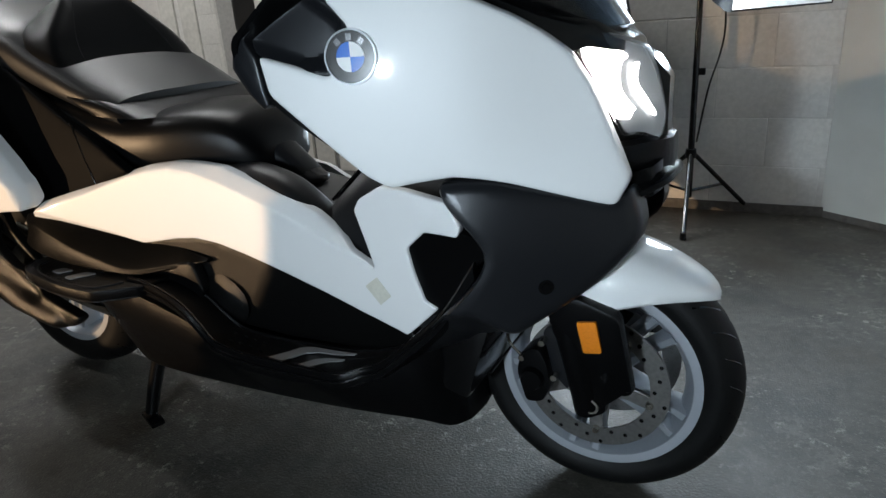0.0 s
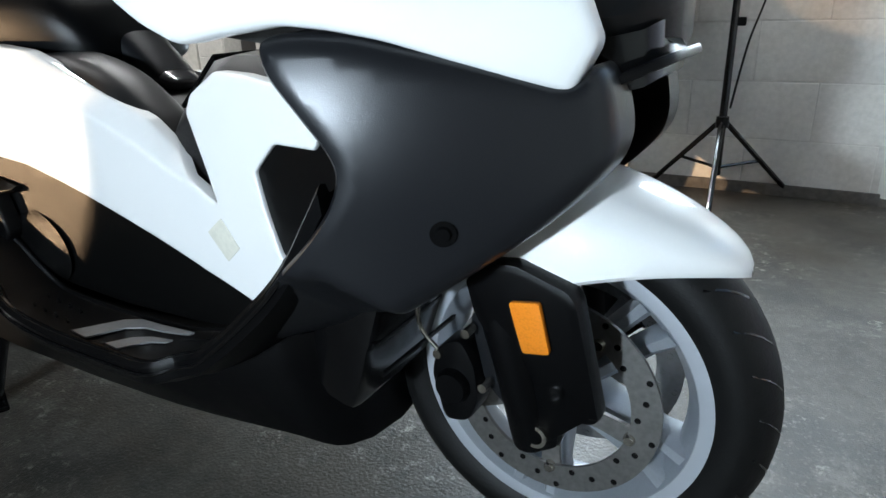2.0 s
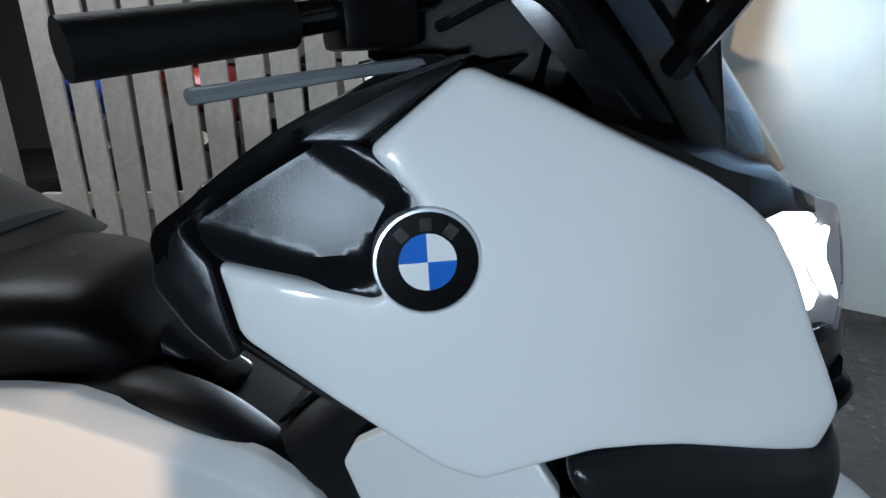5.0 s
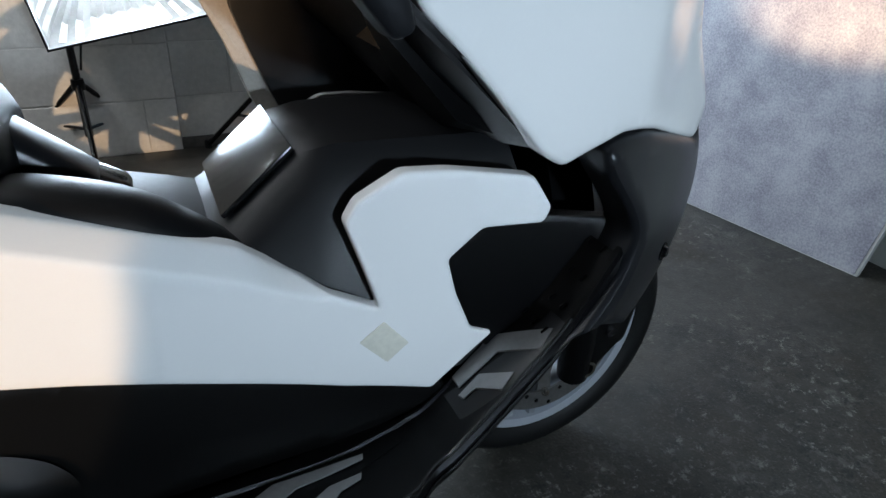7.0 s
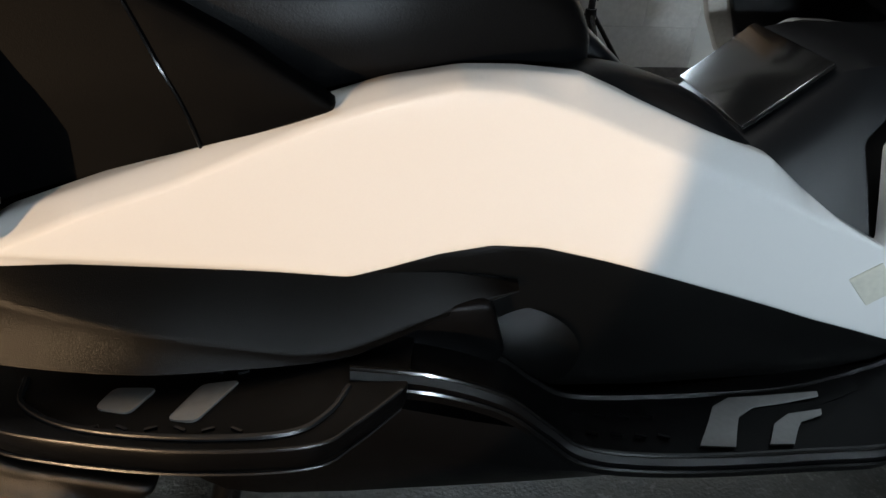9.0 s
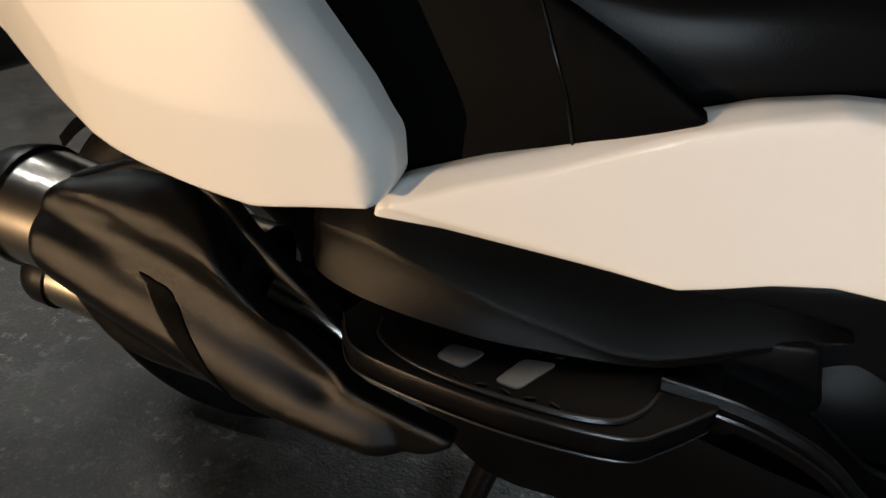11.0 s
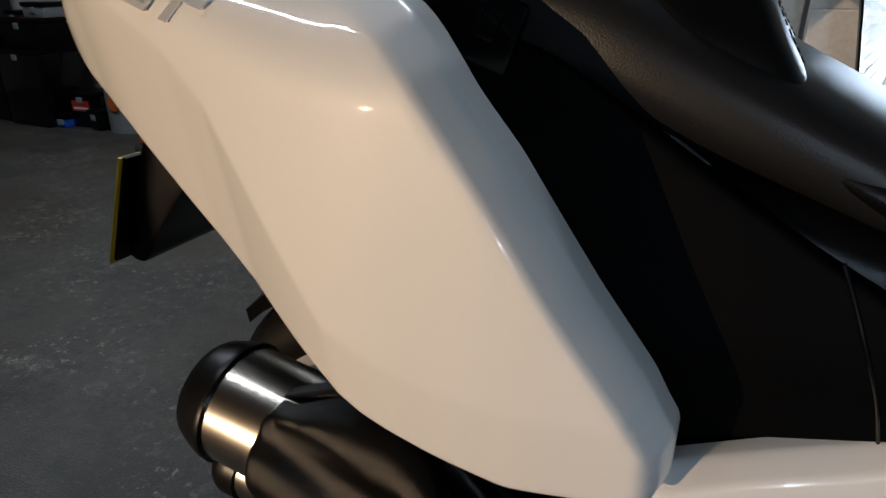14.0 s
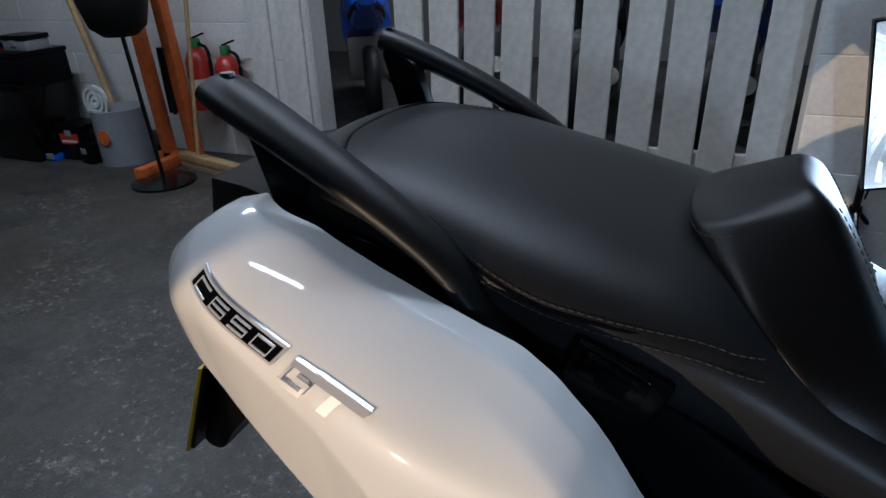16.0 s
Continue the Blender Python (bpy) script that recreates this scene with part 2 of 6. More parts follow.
def edge_distance(pts, loop, closed=True):
    """How far each of pts lies from a line of points."""
    p = np.asarray(pts, float)[:, None]
    a = np.asarray(loop, float)
    b = np.roll(a, -1, 0) if closed else a[1:]
    a = a if closed else a[:-1]
    d = b - a
    u = np.clip(((p - a) * d).sum(-1) / np.maximum((d * d).sum(-1), 1e-12), 0, 1)
    return np.sqrt((((a + u[..., None] * d) - p) ** 2).sum(-1)).min(1)


def inside(pts, loop):
    p, a = np.asarray(pts, float), np.asarray(loop, float)
    b = np.roll(a, -1, 0)
    hit = np.zeros(len(p), bool)
    for (x0, y0), (x1, y1) in zip(a, b):
        if y0 != y1:
            hit ^= ((y0 > p[:, 1]) != (y1 > p[:, 1])) & (p[:, 0] < (x1 - x0) * (p[:, 1] - y0) / (y1 - y0) + x0)
    return hit


def sheet(outline, depth, thick=0.006, lip=0.006, res=0.016, r=0.012, folds=(), side=-1, lines=()):
    """A moulded panel: an outline in side view, laid on the surface y = side * depth(x, z), with rolled edges and a back; points follow the lines, where it bends."""
    from mathutils.geometry import delaunay_2d_cdt
    loop = evenly(rounded(outline, r), 0.006)
    a = np.array(loop)
    lo, hi = a.min(0), a.max(0)
    gx, gz = np.meshgrid(np.arange(lo[0], hi[0], res), np.arange(lo[1], hi[1], res * 0.9))
    gx[1::2] += res / 2
    grid = np.stack([gx.ravel(), gz.ravel()], 1)
    grid = grid[inside(grid, loop)]
    grid = grid[edge_distance(grid, loop) > max(lip * 1.15, res * 0.35)] if len(grid) else grid
    rings = []
    nxt, prv = np.roll(a, -1, 0), np.roll(a, 1, 0)
    nor = np.stack([-(nxt - prv)[:, 1], (nxt - prv)[:, 0]], 1)
    nor /= np.maximum(np.linalg.norm(nor, axis=1, keepdims=True), 1e-9)
    area = (a[:, 0] * nxt[:, 1] - nxt[:, 0] * a[:, 1]).sum()
    nor *= 1 if area > 0 else -1
    for f in (0.12, 0.4, 1.0):
        ring = a + nor * lip * f
        ok = inside(ring, loop) & (edge_distance(ring, loop) > lip * f * 0.9)
        rings.append(ring[ok])
    for line, width, _ in folds:
        q = evenly(spline(line, len(line) * 6)[:, :2].tolist(), 0.006)
        q = np.array(q[: int(len(q) * 0.5)])
        t = np.gradient(q, axis=0)
        t /= np.maximum(np.linalg.norm(t, axis=1, keepdims=True), 1e-9)
        for s in (-1, 1):
            bend = q + s * width * np.stack([-t[:, 1], t[:, 0]], 1)
            ok = inside(bend, loop)
            ok &= (edge_distance(bend, loop) > lip) & (edge_distance(bend, line, False) > width * 0.97)
            if ok.any():
                bend = bend[ok]
                if len(grid):
                    grid = grid[np.sqrt(((grid[:, None] - bend) ** 2).sum(-1)).min(1) > 0.005]
                rings.append(bend)
    for line in lines:
        q = spline(line, len(line) * 12)[:, :2]
        run = np.concatenate([[0], np.cumsum(np.linalg.norm(np.diff(q, axis=0), axis=1))])
        even = np.arange(0, run[-1], 0.006)
        q = np.stack([np.interp(even, run, q[:, 0]), np.interp(even, run, q[:, 1])], 1)
        t = np.gradient(q, axis=0)
        t /= np.maximum(np.linalg.norm(t, axis=1, keepdims=True), 1e-9)
        for off in (-0.0035, 0.0, 0.0035):
            bend = q + off * np.stack([-t[:, 1], t[:, 0]], 1)
            bend = bend[inside(bend, loop)]
            bend = bend[edge_distance(bend, loop) > lip * 0.6] if len(bend) else bend
            if len(bend):
                if len(grid):
                    grid = grid[np.sqrt(((grid[:, None] - bend) ** 2).sum(-1)).min(1) > 0.0045]
                rings.append(bend)
    pts = np.concatenate([a, *rings, grid]) if len(grid) else np.concatenate([a, *rings])
    n = len(a)
    verts, _, faces, *_ = delaunay_2d_cdt([Vector(p) for p in pts], [(i, (i + 1) % n) for i in range(n)], [], 1, 1e-5)
    v = np.array([q[:] for q in verts])
    d = edge_distance(v, loop)
    w = np.array([depth(x, z) for x, z in v])
    u = np.clip(1 - d / lip, 0, 1)
    w = w - lip * (1 - np.sqrt(1 - u * u * 0.999))
    for line, width, drop in folds:
        w = w - drop * np.clip(1 - edge_distance(v, line, False) / width, 0, 1)
    bm = bmesh.new()
    front = [bm.verts.new((x, side * y, z)) for (x, z), y in zip(v, w)]
    back = [bm.verts.new((x, side * (y - thick - lip), z)) for (x, z), y in zip(v, w)]
    count = {}
    for f in faces:
        bm.faces.new([front[i] for i in f])
        bm.faces.new([back[i] for i in reversed(f)])
        for i, j in zip(f, (*f[1:], f[0])):
            count[frozenset((i, j))] = (i, j) if frozenset((i, j)) not in count else None
    for e in count.values():
        if e:
            bm.faces.new([front[e[1]], front[e[0]], back[e[0]], back[e[1]]])
    return bm


def loft(rings, closed=True, caps=True):
    bm = bmesh.new()
    rows = [[bm.verts.new(p) for p in ring] for ring in rings]
    for a, b in zip(rows, rows[1:]):
        n = len(a)
        for i in range(n if closed else n - 1):
            bm.faces.new([a[i], a[(i + 1) % n], b[(i + 1) % n], b[i]])
    if caps and closed:
        bm.faces.new(rows[0])
        bm.faces.new(rows[-1])
    return bm


def spline(pts, n):
    """n points along a smooth line through pts."""
    p = np.array(pts, float)
    p = np.concatenate([[2 * p[0] - p[1]], p, [2 * p[-1] - p[-2]]])
    out = []
    for s in np.linspace(0, len(pts) - 1, n):
        i = min(int(s), len(pts) - 2)
        t = s - i
        a, b, c, d = p[i : i + 4]
        out.append(0.5 * (2 * b + (c - a) * t + (2 * a - 5 * b + 4 * c - d) * t * t + (3 * b - a - 3 * c + d) * t**3))
    return np.array(out)


def cushion(stations, n=28, steps=26, power=3.0, yc=0.0, dish=0.0):
    """A padded body along x: stations of x, half width, bottom, top."""
    rings = []
    for x, hw, zb, zt in spline(stations, steps):
        ring = []
        for k in range(n):
            a = 2 * math.pi * k / n
            c, s = math.cos(a), math.sin(a)
            y = hw * math.copysign(abs(c) ** (2 / power), c)
            z = (zb + zt) / 2 + (zt - zb) / 2 * math.copysign(abs(s) ** (2 / power), s)
            if s > 0 and dish:
                z -= dish * (1 - (y / hw) ** 2)
            ring.append((x, yc + y, z))
        rings.append(ring)
    return loft(rings)


def stitches(line, radius=0.0006, long=0.0048, gap=0.0030):
    """A row of short threads laid along a line."""
    pts = np.array(line, float)
    run = np.concatenate([[0], np.cumsum(np.linalg.norm(np.diff(pts, axis=0), axis=1))])
    rows = []
    for d in np.arange(0, run[-1] - long, long + gap):
        ends = [tuple(float(np.interp(q, run, pts[:, k])) for k in range(3)) for q in (d, d + long)]
        rows.append(tube(ends, radius, 5))
    return join(*rows)


def tube(pts, radius, n=10, steps=None, flat=1.0, up=(0, 0, 1)):
    pts = [tuple(p) for p in pts]
    path = spline(pts, steps or len(pts) * 5) if len(pts) > 2 else np.array(pts, float)
    radii = np.interp(np.linspace(0, 1, len(path)), np.linspace(0, 1, np.size(radius)), np.ravel(radius))
    rings = []
    for i, p in enumerate(path):
        d = Vector(path[min(i + 1, len(path) - 1)] - path[max(i - 1, 0)]).normalized()
        u = d.cross(Vector(up))
        u = (u if u.length > 1e-3 else d.cross(Vector((1, 0, 0)))).normalized()
        v = u.cross(d)
        rings.append([Vector(p) + float(radii[i]) * (math.cos(2 * math.pi * k / n) * u + flat * math.sin(2 * math.pi * k / n) * v) for k in range(n)])
    return loft(rings)


def lathe(profile, n=48, axis="y", at=(0, 0, 0), closed=False):
    """Turns (radius, along) pairs round an axis."""
    rings = []
    for k in range(n):
        a = 2 * math.pi * k / n
        c, s = math.cos(a), math.sin(a)
        ring = []
        for r, h in profile:
            p = {"y": (r * c, h, r * s), "z": (r * c, r * s, h), "x": (h, r * c, r * s)}[axis]
            ring.append(Vector(p) + Vector(at))
        rings.append(ring)
    bm = bmesh.new()
    rows = [[bm.verts.new(p) for p in ring] for ring in rings]
    m = len(profile)
    for i in range(n):
        a, b = rows[i], rows[(i + 1) % n]
        for j in range(m if closed else m - 1):
            q = [a[j], b[j], b[(j + 1) % m], a[(j + 1) % m]]
            if len({v.co.to_tuple(6) for v in q}) > 2:
                bm.faces.new(q)
    bmesh.ops.remove_doubles(bm, verts=bm.verts[:], dist=1e-6)
    return bm


def box(size, at=(0, 0, 0), bevel=0.004, turn=(0, 0, 0), taper=1.0, segments=2):
    bm = bmesh.new()
    bmesh.ops.create_cube(bm, size=1)
    for v in bm.verts:
        k = taper if v.co.z > 0 else 1
        v.co = Vector((v.co.x * size[0] * k, v.co.y * size[1] * k, v.co.z * size[2]))
    if bevel:
        bmesh.ops.bevel(bm, geom=bm.edges[:], offset=bevel, segments=segments, profile=0.6, affect="EDGES")
    bmesh.ops.transform(bm, matrix=pose(*at, *turn), verts=bm.verts[:])
    return bm


def prism(outline, y0, y1, r=0.01, bevel=0.003, plane="xz"):
    """An outline pushed through from y0 to y1, with softened edges."""
    loop = rounded(outline, r, 3)
    bm = bmesh.new()
    put = {"xz": lambda a, b, c: (a, c, b), "xy": lambda a, b, c: (a, b, c), "yz": lambda a, b, c: (c, a, b)}[plane]
    a = [bm.verts.new(put(x, z, y0)) for x, z in loop]
    b = [bm.verts.new(put(x, z, y1)) for x, z in loop]
    bm.faces.new(a)
    bm.faces.new(b)
    n = len(a)
    for i in range(n):
        bm.faces.new([a[i], a[(i + 1) % n], b[(i + 1) % n], b[i]])
    if bevel:
        rim = [e for e in bm.edges if any(len(f.verts) > 4 for f in e.link_faces)]
        bmesh.ops.recalc_face_normals(bm, faces=bm.faces[:])
        bmesh.ops.bevel(bm, geom=rim, offset=bevel, segments=2, profile=0.6, affect="EDGES")
    return bm


def join(*meshes):
    out = meshes[0]
    for other in meshes[1:]:
        me = bpy.data.meshes.new("join")
        other.to_mesh(me)
        other.free()
        out.from_mesh(me)
        bpy.data.meshes.remove(me)
    return out


# ---- the room ----
def setting(name, bm, mat, label, category, smooth=0):
    ob = part(name, bm, mat, None, "", smooth)
    return tagged(ob, label, category, "", "structure")


setting("floor", box((16, 14, 0.2), (-2.5, 1.2, -0.1), 0), FLOOR, "worn grey painted concrete garage floor with chips and scuffs", "floor")
setting("ceiling", box((16, 14, 0.1), (-2.5, 1.2, 3.05), 0), GLOOM, "unseen ceiling above the garage, painted dark to cut bounced light", "ceiling")
setting("wall_south", box((16, 0.15, 3), (-2.5, -4.2, 1.5), 0), GLOOM, "unseen closing wall of the garage, painted dark to cut bounced light", "wall")
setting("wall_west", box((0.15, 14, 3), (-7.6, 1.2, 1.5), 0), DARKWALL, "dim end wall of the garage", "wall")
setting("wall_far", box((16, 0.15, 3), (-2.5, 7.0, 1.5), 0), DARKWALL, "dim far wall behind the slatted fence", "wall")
setting("wall_east", box((0.12, 7.5, 3), (1.45, -0.8, 1.5), 0), BOARD, "pale painted wall behind the printed backdrop", "wall")
setting("wall_northeast", prism([(0.44, 2.06), (1.40, 1.42), (1.46, 1.50), (0.48, 2.16)], 0, 3, 0.001, 0, "xy"), BOARD, "smooth pale board wall set at an angle", "wall")
north = setting("wall_north", box((0.94, 0.14, 3), (-0.01, 2.135, 1.5), 0), MORTAR, "white painted concrete block wall with a dark foot", "wall")
pier = setting("wall_pier", box((0.56, 0.16, 3), (-0.74, 2.115, 1.5), 0), MORTAR, "white painted block pier beside the fence", "wall")
west_run = setting("wall_northwest", box((3.9, 0.16, 3), (-5.55, 2.79, 1.5), 0), MORTAR, "white painted block wall behind the tools", "wall")
# thin dark mottled strips along the foot of the wall and the board
setting("trim", box((0.92, 0.012, 0.045), (-0.01, 2.055, 0.022), 0.003), FOOT_STRIP, "dark mottled strip along the wall foot", "trim")
setting("baseboard", prism([(0.445, 2.052), (1.39, 1.422), (1.394, 1.428), (0.449, 2.058)], 0, 0.03, 0.001, 0, "xy"), FOOT_STRIP, "dark mottled strip along the foot of the board", "baseboard")

# ---- printed backdrop: a photograph of a road on a stiff board ----
ROADPRINT = material("printed_road", (0.40, 0.395, 0.425), 0.5, grain=170, patch=9, second=(0.21, 0.205, 0.245))
VERGEPRINT = material("printed_verge", (0.20, 0.15, 0.07), 0.6, grain=24, patch=8, second=(0.09, 0.07, 0.04))
GRASSPRINT = material("printed_grass", (0.34, 0.36, 0.07), 0.6, grain=18, patch=6, second=(0.25, 0.20, 0.06))
FIELDPRINT = material("printed_field", (0.40, 0.28, 0.17), 0.6, grain=14, patch=5, second=(0.24, 0.17, 0.11))
SKYPRINT = material("printed_sky", (0.35, 0.48, 0.62), 0.6, vary=0.12, grain=5)
P0, P1 = Vector((1.06, 1.66, 0)), Vector((1.258, 0.237, 0))
ALONG = (P1 - P0).normalized()
backdrop = thing("printed_backdrop", "large board printed with a road, grass verge and sky", "backdrop board")


def print_piece(name, corners, mat, proud):
    """A strip of the print, corners in metres along the board and up."""
    out = Vector((ALONG.y, -ALONG.x, 0))
    bm = bmesh.new()
    rings = []
    for d in (0, proud):
        rings.append([bm.verts.new(P0 + ALONG * s + Vector((0, 0, z)) + out * d) for s, z in corners])
    bm.faces.new(rings[0])
    bm.faces.new(rings[1])
    n = len(corners)
    for i in range(n):
        bm.faces.new([rings[0][i], rings[0][(i + 1) % n], rings[1][(i + 1) % n], rings[1][i]])
    part(name, bm, mat, backdrop, "", 0)


print_piece("board", [(-0.02, 0), (1.437, 0), (1.75, 2.0), (-0.02, 2.0)], BOARD, -0.02)
print_piece("road_area", [(0, 0.004), (1.43, 0.004), (1.60, 1.10), (1.30, 1.06), (0.726, 0.862), (0.178, 0.614), (0, 0.52)], ROADPRINT, 0.003)
print_piece("verge_area", [(0, 0.52), (0.178, 0.614), (0.726, 0.862), (1.30, 1.06), (0.9, 0.975), (0, 0.715)], VERGEPRINT, 0.003)
print_piece("grass_area", [(0, 0.715), (0.9, 0.975), (0.5, 0.885), (0, 0.765)], GRASSPRINT, 0.003)
print_piece("field_area", [(0, 0.765), (0.5, 0.885), (0.9, 0.975), (1.30, 1.06), (1.32, 1.075), (0, 1.075)], FIELDPRINT, 0.003)
print_piece("sky_area", [(0, 1.075), (1.32, 1.075), (1.60, 1.10), (1.74, 1.99), (0, 1.99)], SKYPRINT, 0.003)

# ---- the scooter ----
bike = thing("maxi_scooter", "white and black maxi scooter on its centre stand on concrete", "scooter")


def half_width(c):
    return lambda x, z: c[0] + c[1] * x + c[2] * z + c[3] * x * x + c[4] * z * z + c[5] * x * z


FRONT_FLAT = half_width((-0.173, -0.523, 0.878, -0.407, -0.522, 0))


def ease(u):
    u = min(1.0, max(0.0, u))
    return u * u * (3 - 2 * u)


def FRONT_W(x, z):
    return FRONT_FLAT(x, z) - 0.030 * ease((x + 0.14) / 0.15) * ease((z - 0.68) / 0.14)



LOWER_FLAT = half_width((-0.188, -0.645, 1.323, -0.934, -1.118, 0))


def LOWER_W(x, z):
    """The flank, tucked in below the line of the footboard."""
    knee = float(np.interp(x, [-0.35, -0.30, -0.236, -0.184, -0.14, -0.09, 0.0], [0.385, 0.415, 0.465, 0.51, 0.515, 0.48, 0.43]))
    return LOWER_FLAT(x, z) - 1.1 * max(0.0, knee - z)



def SIDE_W(x, z):
    return 0.264 + 0.414 * x + 0.551 * x * x - 0.016 * z + 0.141 * x**3


def both(name, outline, depth, mat, label="", **kw):
    """The same panel on the right and on the left of the scooter."""
    ob = part(name, sheet(outline, depth, **kw), mat, bike, label)
    part(name, sheet(outline, depth, side=1, **{**kw, "res": 0.03}), mat, bike, label)
    return ob


# front white fairing
FRONT = [(-0.250, 1.043), (-0.195, 1.018), (-0.134, 0.984), (-0.074, 0.951), (-0.038, 0.925), (-0.005, 0.895), (0.005, 0.876), (0.018, 0.855), (0.031, 0.824), (0.044, 0.792), (0.060, 0.755), (0.071, 0.727), (0.077, 0.711), (0.058, 0.670), (0.017, 0.683), (-0.030, 0.700), (-0.082, 0.718), (-0.120, 0.727), (-0.156, 0.732), (-0.215, 0.724), (-0.246, 0.718), (-0.277, 0.737), (-0.329, 0.788), (-0.377, 0.834), (-0.410, 0.864), (-0.415, 0.893), (-0.421, 0.921), (-0.364, 0.903), (-0.311, 0.886), (-0.281, 0.951), (-0.316, 0.991)]
both("front_fairing", FRONT, FRONT_W, WHITE, "glossy white front side fairing", thick=0.01, lip=0.007, res=0.018, r=0.010)
# black intake panel beside the badge and its raised rim
FLAT = [(-0.443, 0.945), (-0.364, 0.996), (-0.307, 0.954), (-0.325, 0.913), (-0.365, 0.914), (-0.416, 0.934)]


def intake_w(x, z):
    """A flat sunk face with sloping flanks up to the white panel and the rim."""
    out = 0.0 if inside([(x, z)], FLAT)[0] else float(edge_distance([(x, z)], FLAT)[0])
    return FRONT_W(x, z) - 0.022 + min(0.019, 1.1 * out)


both("intake_panel", [(-0.448, 0.946), (-0.424, 0.921), (-0.364, 0.900), (-0.300, 0.880), (-0.268, 0.950), (-0.316, 0.994), (-0.345, 1.0), (-0.368, 1.002)], intake_w, SATIN, "satin black faceted intake panel", thick=0.01, lip=0.003, res=0.007, folds=[])
RIM = [(-0.249, 1.045), (-0.284, 1.052), (-0.344, 1.021), (-0.428, 0.973), (-0.466, 0.931), (-0.470, 0.905), (-0.448, 0.868), (-0.425, 0.842)]
both("rim_trim", RIM + [(-0.410, 0.850), (-0.416, 0.870), (-0.424, 0.920), (-0.443, 0.945), (-0.364, 0.998), (-0.318, 0.995)], lambda x, z: FRONT_W(x, z) - 0.001, SATIN, "satin black rim round the fairing", thick=0.02, lip=0.003, res=0.012, r=0.006, folds=[(RIM, 0.009, 0.006)])
# dark lower fairing
LOWER = [(-0.182, 0.722), (-0.151, 0.728), (-0.105, 0.724), (-0.079, 0.716), (-0.005, 0.694), (0.058, 0.672), (0.074, 0.700), (0.088, 0.668), (0.095, 0.630), (0.087, 0.600), (0.046, 0.556), (-0.006, 0.516), (-0.076, 0.466), (-0.119, 0.427), (-0.188, 0.396), (-0.30, 0.370), (-0.330, 0.372), (-0.258, 0.433), (-0.201, 0.491), (-0.147, 0.545), (-0.122, 0.579), (-0.112, 0.610), (-0.124, 0.634), (-0.148, 0.664), (-0.172, 0.692)]
both("lower_fairing", LOWER, LOWER_W, SATIN, "satin graphite lower fairing", thick=0.03, lip=0.016, res=0.012, r=0.02)
# white side panel with its upright arm
SIDE = [(-1.195, 0.600), (-1.186, 0.624), (-1.174, 0.632), (-1.115, 0.648), (-1.05, 0.664), (-0.983, 0.684), (-0.942, 0.697), (-0.896, 0.708), (-0.835, 0.714), (-0.784, 0.711), (-0.727, 0.703), (-0.668, 0.677), (-0.595, 0.647), (-0.518, 0.617), (-0.474, 0.583), (-0.435, 0.556), (-0.378, 0.526), (-0.395, 0.58), (-0.413, 0.634), (-0.400, 0.656), (-0.351, 0.683), (-0.300, 0.681), (-0.206, 0.668), (-0.182, 0.63), (-0.190, 0.611), (-0.260, 0.610), (-0.299, 0.575), (-0.288, 0.53), (-0.268, 0.480), (-0.24, 0.47), (-0.315, 0.400), (-0.422, 0.430), (-0.552, 0.475), (-0.68, 0.522), (-0.750, 0.546), (-0.800, 0.555), (-0.850, 0.553), (-0.894, 0.546), (-0.930, 0.542), (-0.998, 0.557), (-1.069, 0.573), (-1.137, 0.590)]
CREST = [(-1.20, 0.607), (-1.174, 0.615), (-1.115, 0.634), (-1.05, 0.650), (-0.983, 0.673), (-0.942, 0.686), (-0.896, 0.697), (-0.835, 0.7055), (-0.784, 0.698), (-0.727, 0.677), (-0.668, 0.651), (-0.595, 0.620), (-0.518, 0.588), (-0.474, 0.566), (-0.435, 0.547)]
BROW = [(-1.186, 0.624), (-1.174, 0.632), (-1.115, 0.648), (-1.05, 0.664), (-0.983, 0.684), (-0.942, 0.697), (-0.896, 0.708), (-0.835, 0.714), (-0.784, 0.711), (-0.727, 0.703), (-0.668, 0.677), (-0.595, 0.647), (-0.518, 0.617), (-0.474, 0.583), (-0.435, 0.556)]
HEM = [(-1.195, 0.6185), (-1.176, 0.614), (-1.083, 0.589), (-0.994, 0.564), (-0.925, 0.541)]


def bent(u, k=0.15):
    """Nothing below 0, u above it, with a short round bend between."""
    return 0.0 if u < -k else u if u > k else (u + k) ** 2 / (4 * k)


def along(line, x):
    return float(np.interp(x, [p[0] for p in line], [p[1] for p in line]))


def side_panel_w(x, z):
    """The flank, with a bevel above its crest and a tucked hem along the rear lower edge."""
    w = SIDE_W(x, z)
    crest, brow = along(CREST, x), along(BROW, x)
    w -= 0.023 * min(1.2, bent((z - crest) / max(0.006, brow - crest), 0.12)) * min(1.0, max(0.0, (-0.43 - x) / 0.04))
    if x < -0.925:
        w -= 0.75 * 0.012 * min(1.0, bent((along(HEM, x) - z) / 0.012, 0.15))
    return w


part("side_panel", sheet(SIDE, side_panel_w, thick=0.01, lip=0.004, res=0.010, r=0.006, lines=(CREST, HEM)), WHITE, bike, "glossy white side panel with a bevelled upper edge", 60)
part("side_panel", sheet([(x, z - 0.075 * ease((z - 0.55) / 0.08) * ease((-0.40 - x) / 0.08)) for x, z in SIDE], SIDE_W, thick=0.01, lip=0.004, res=0.03, r=0.010, side=1), WHITE, bike, "glossy white side panel")
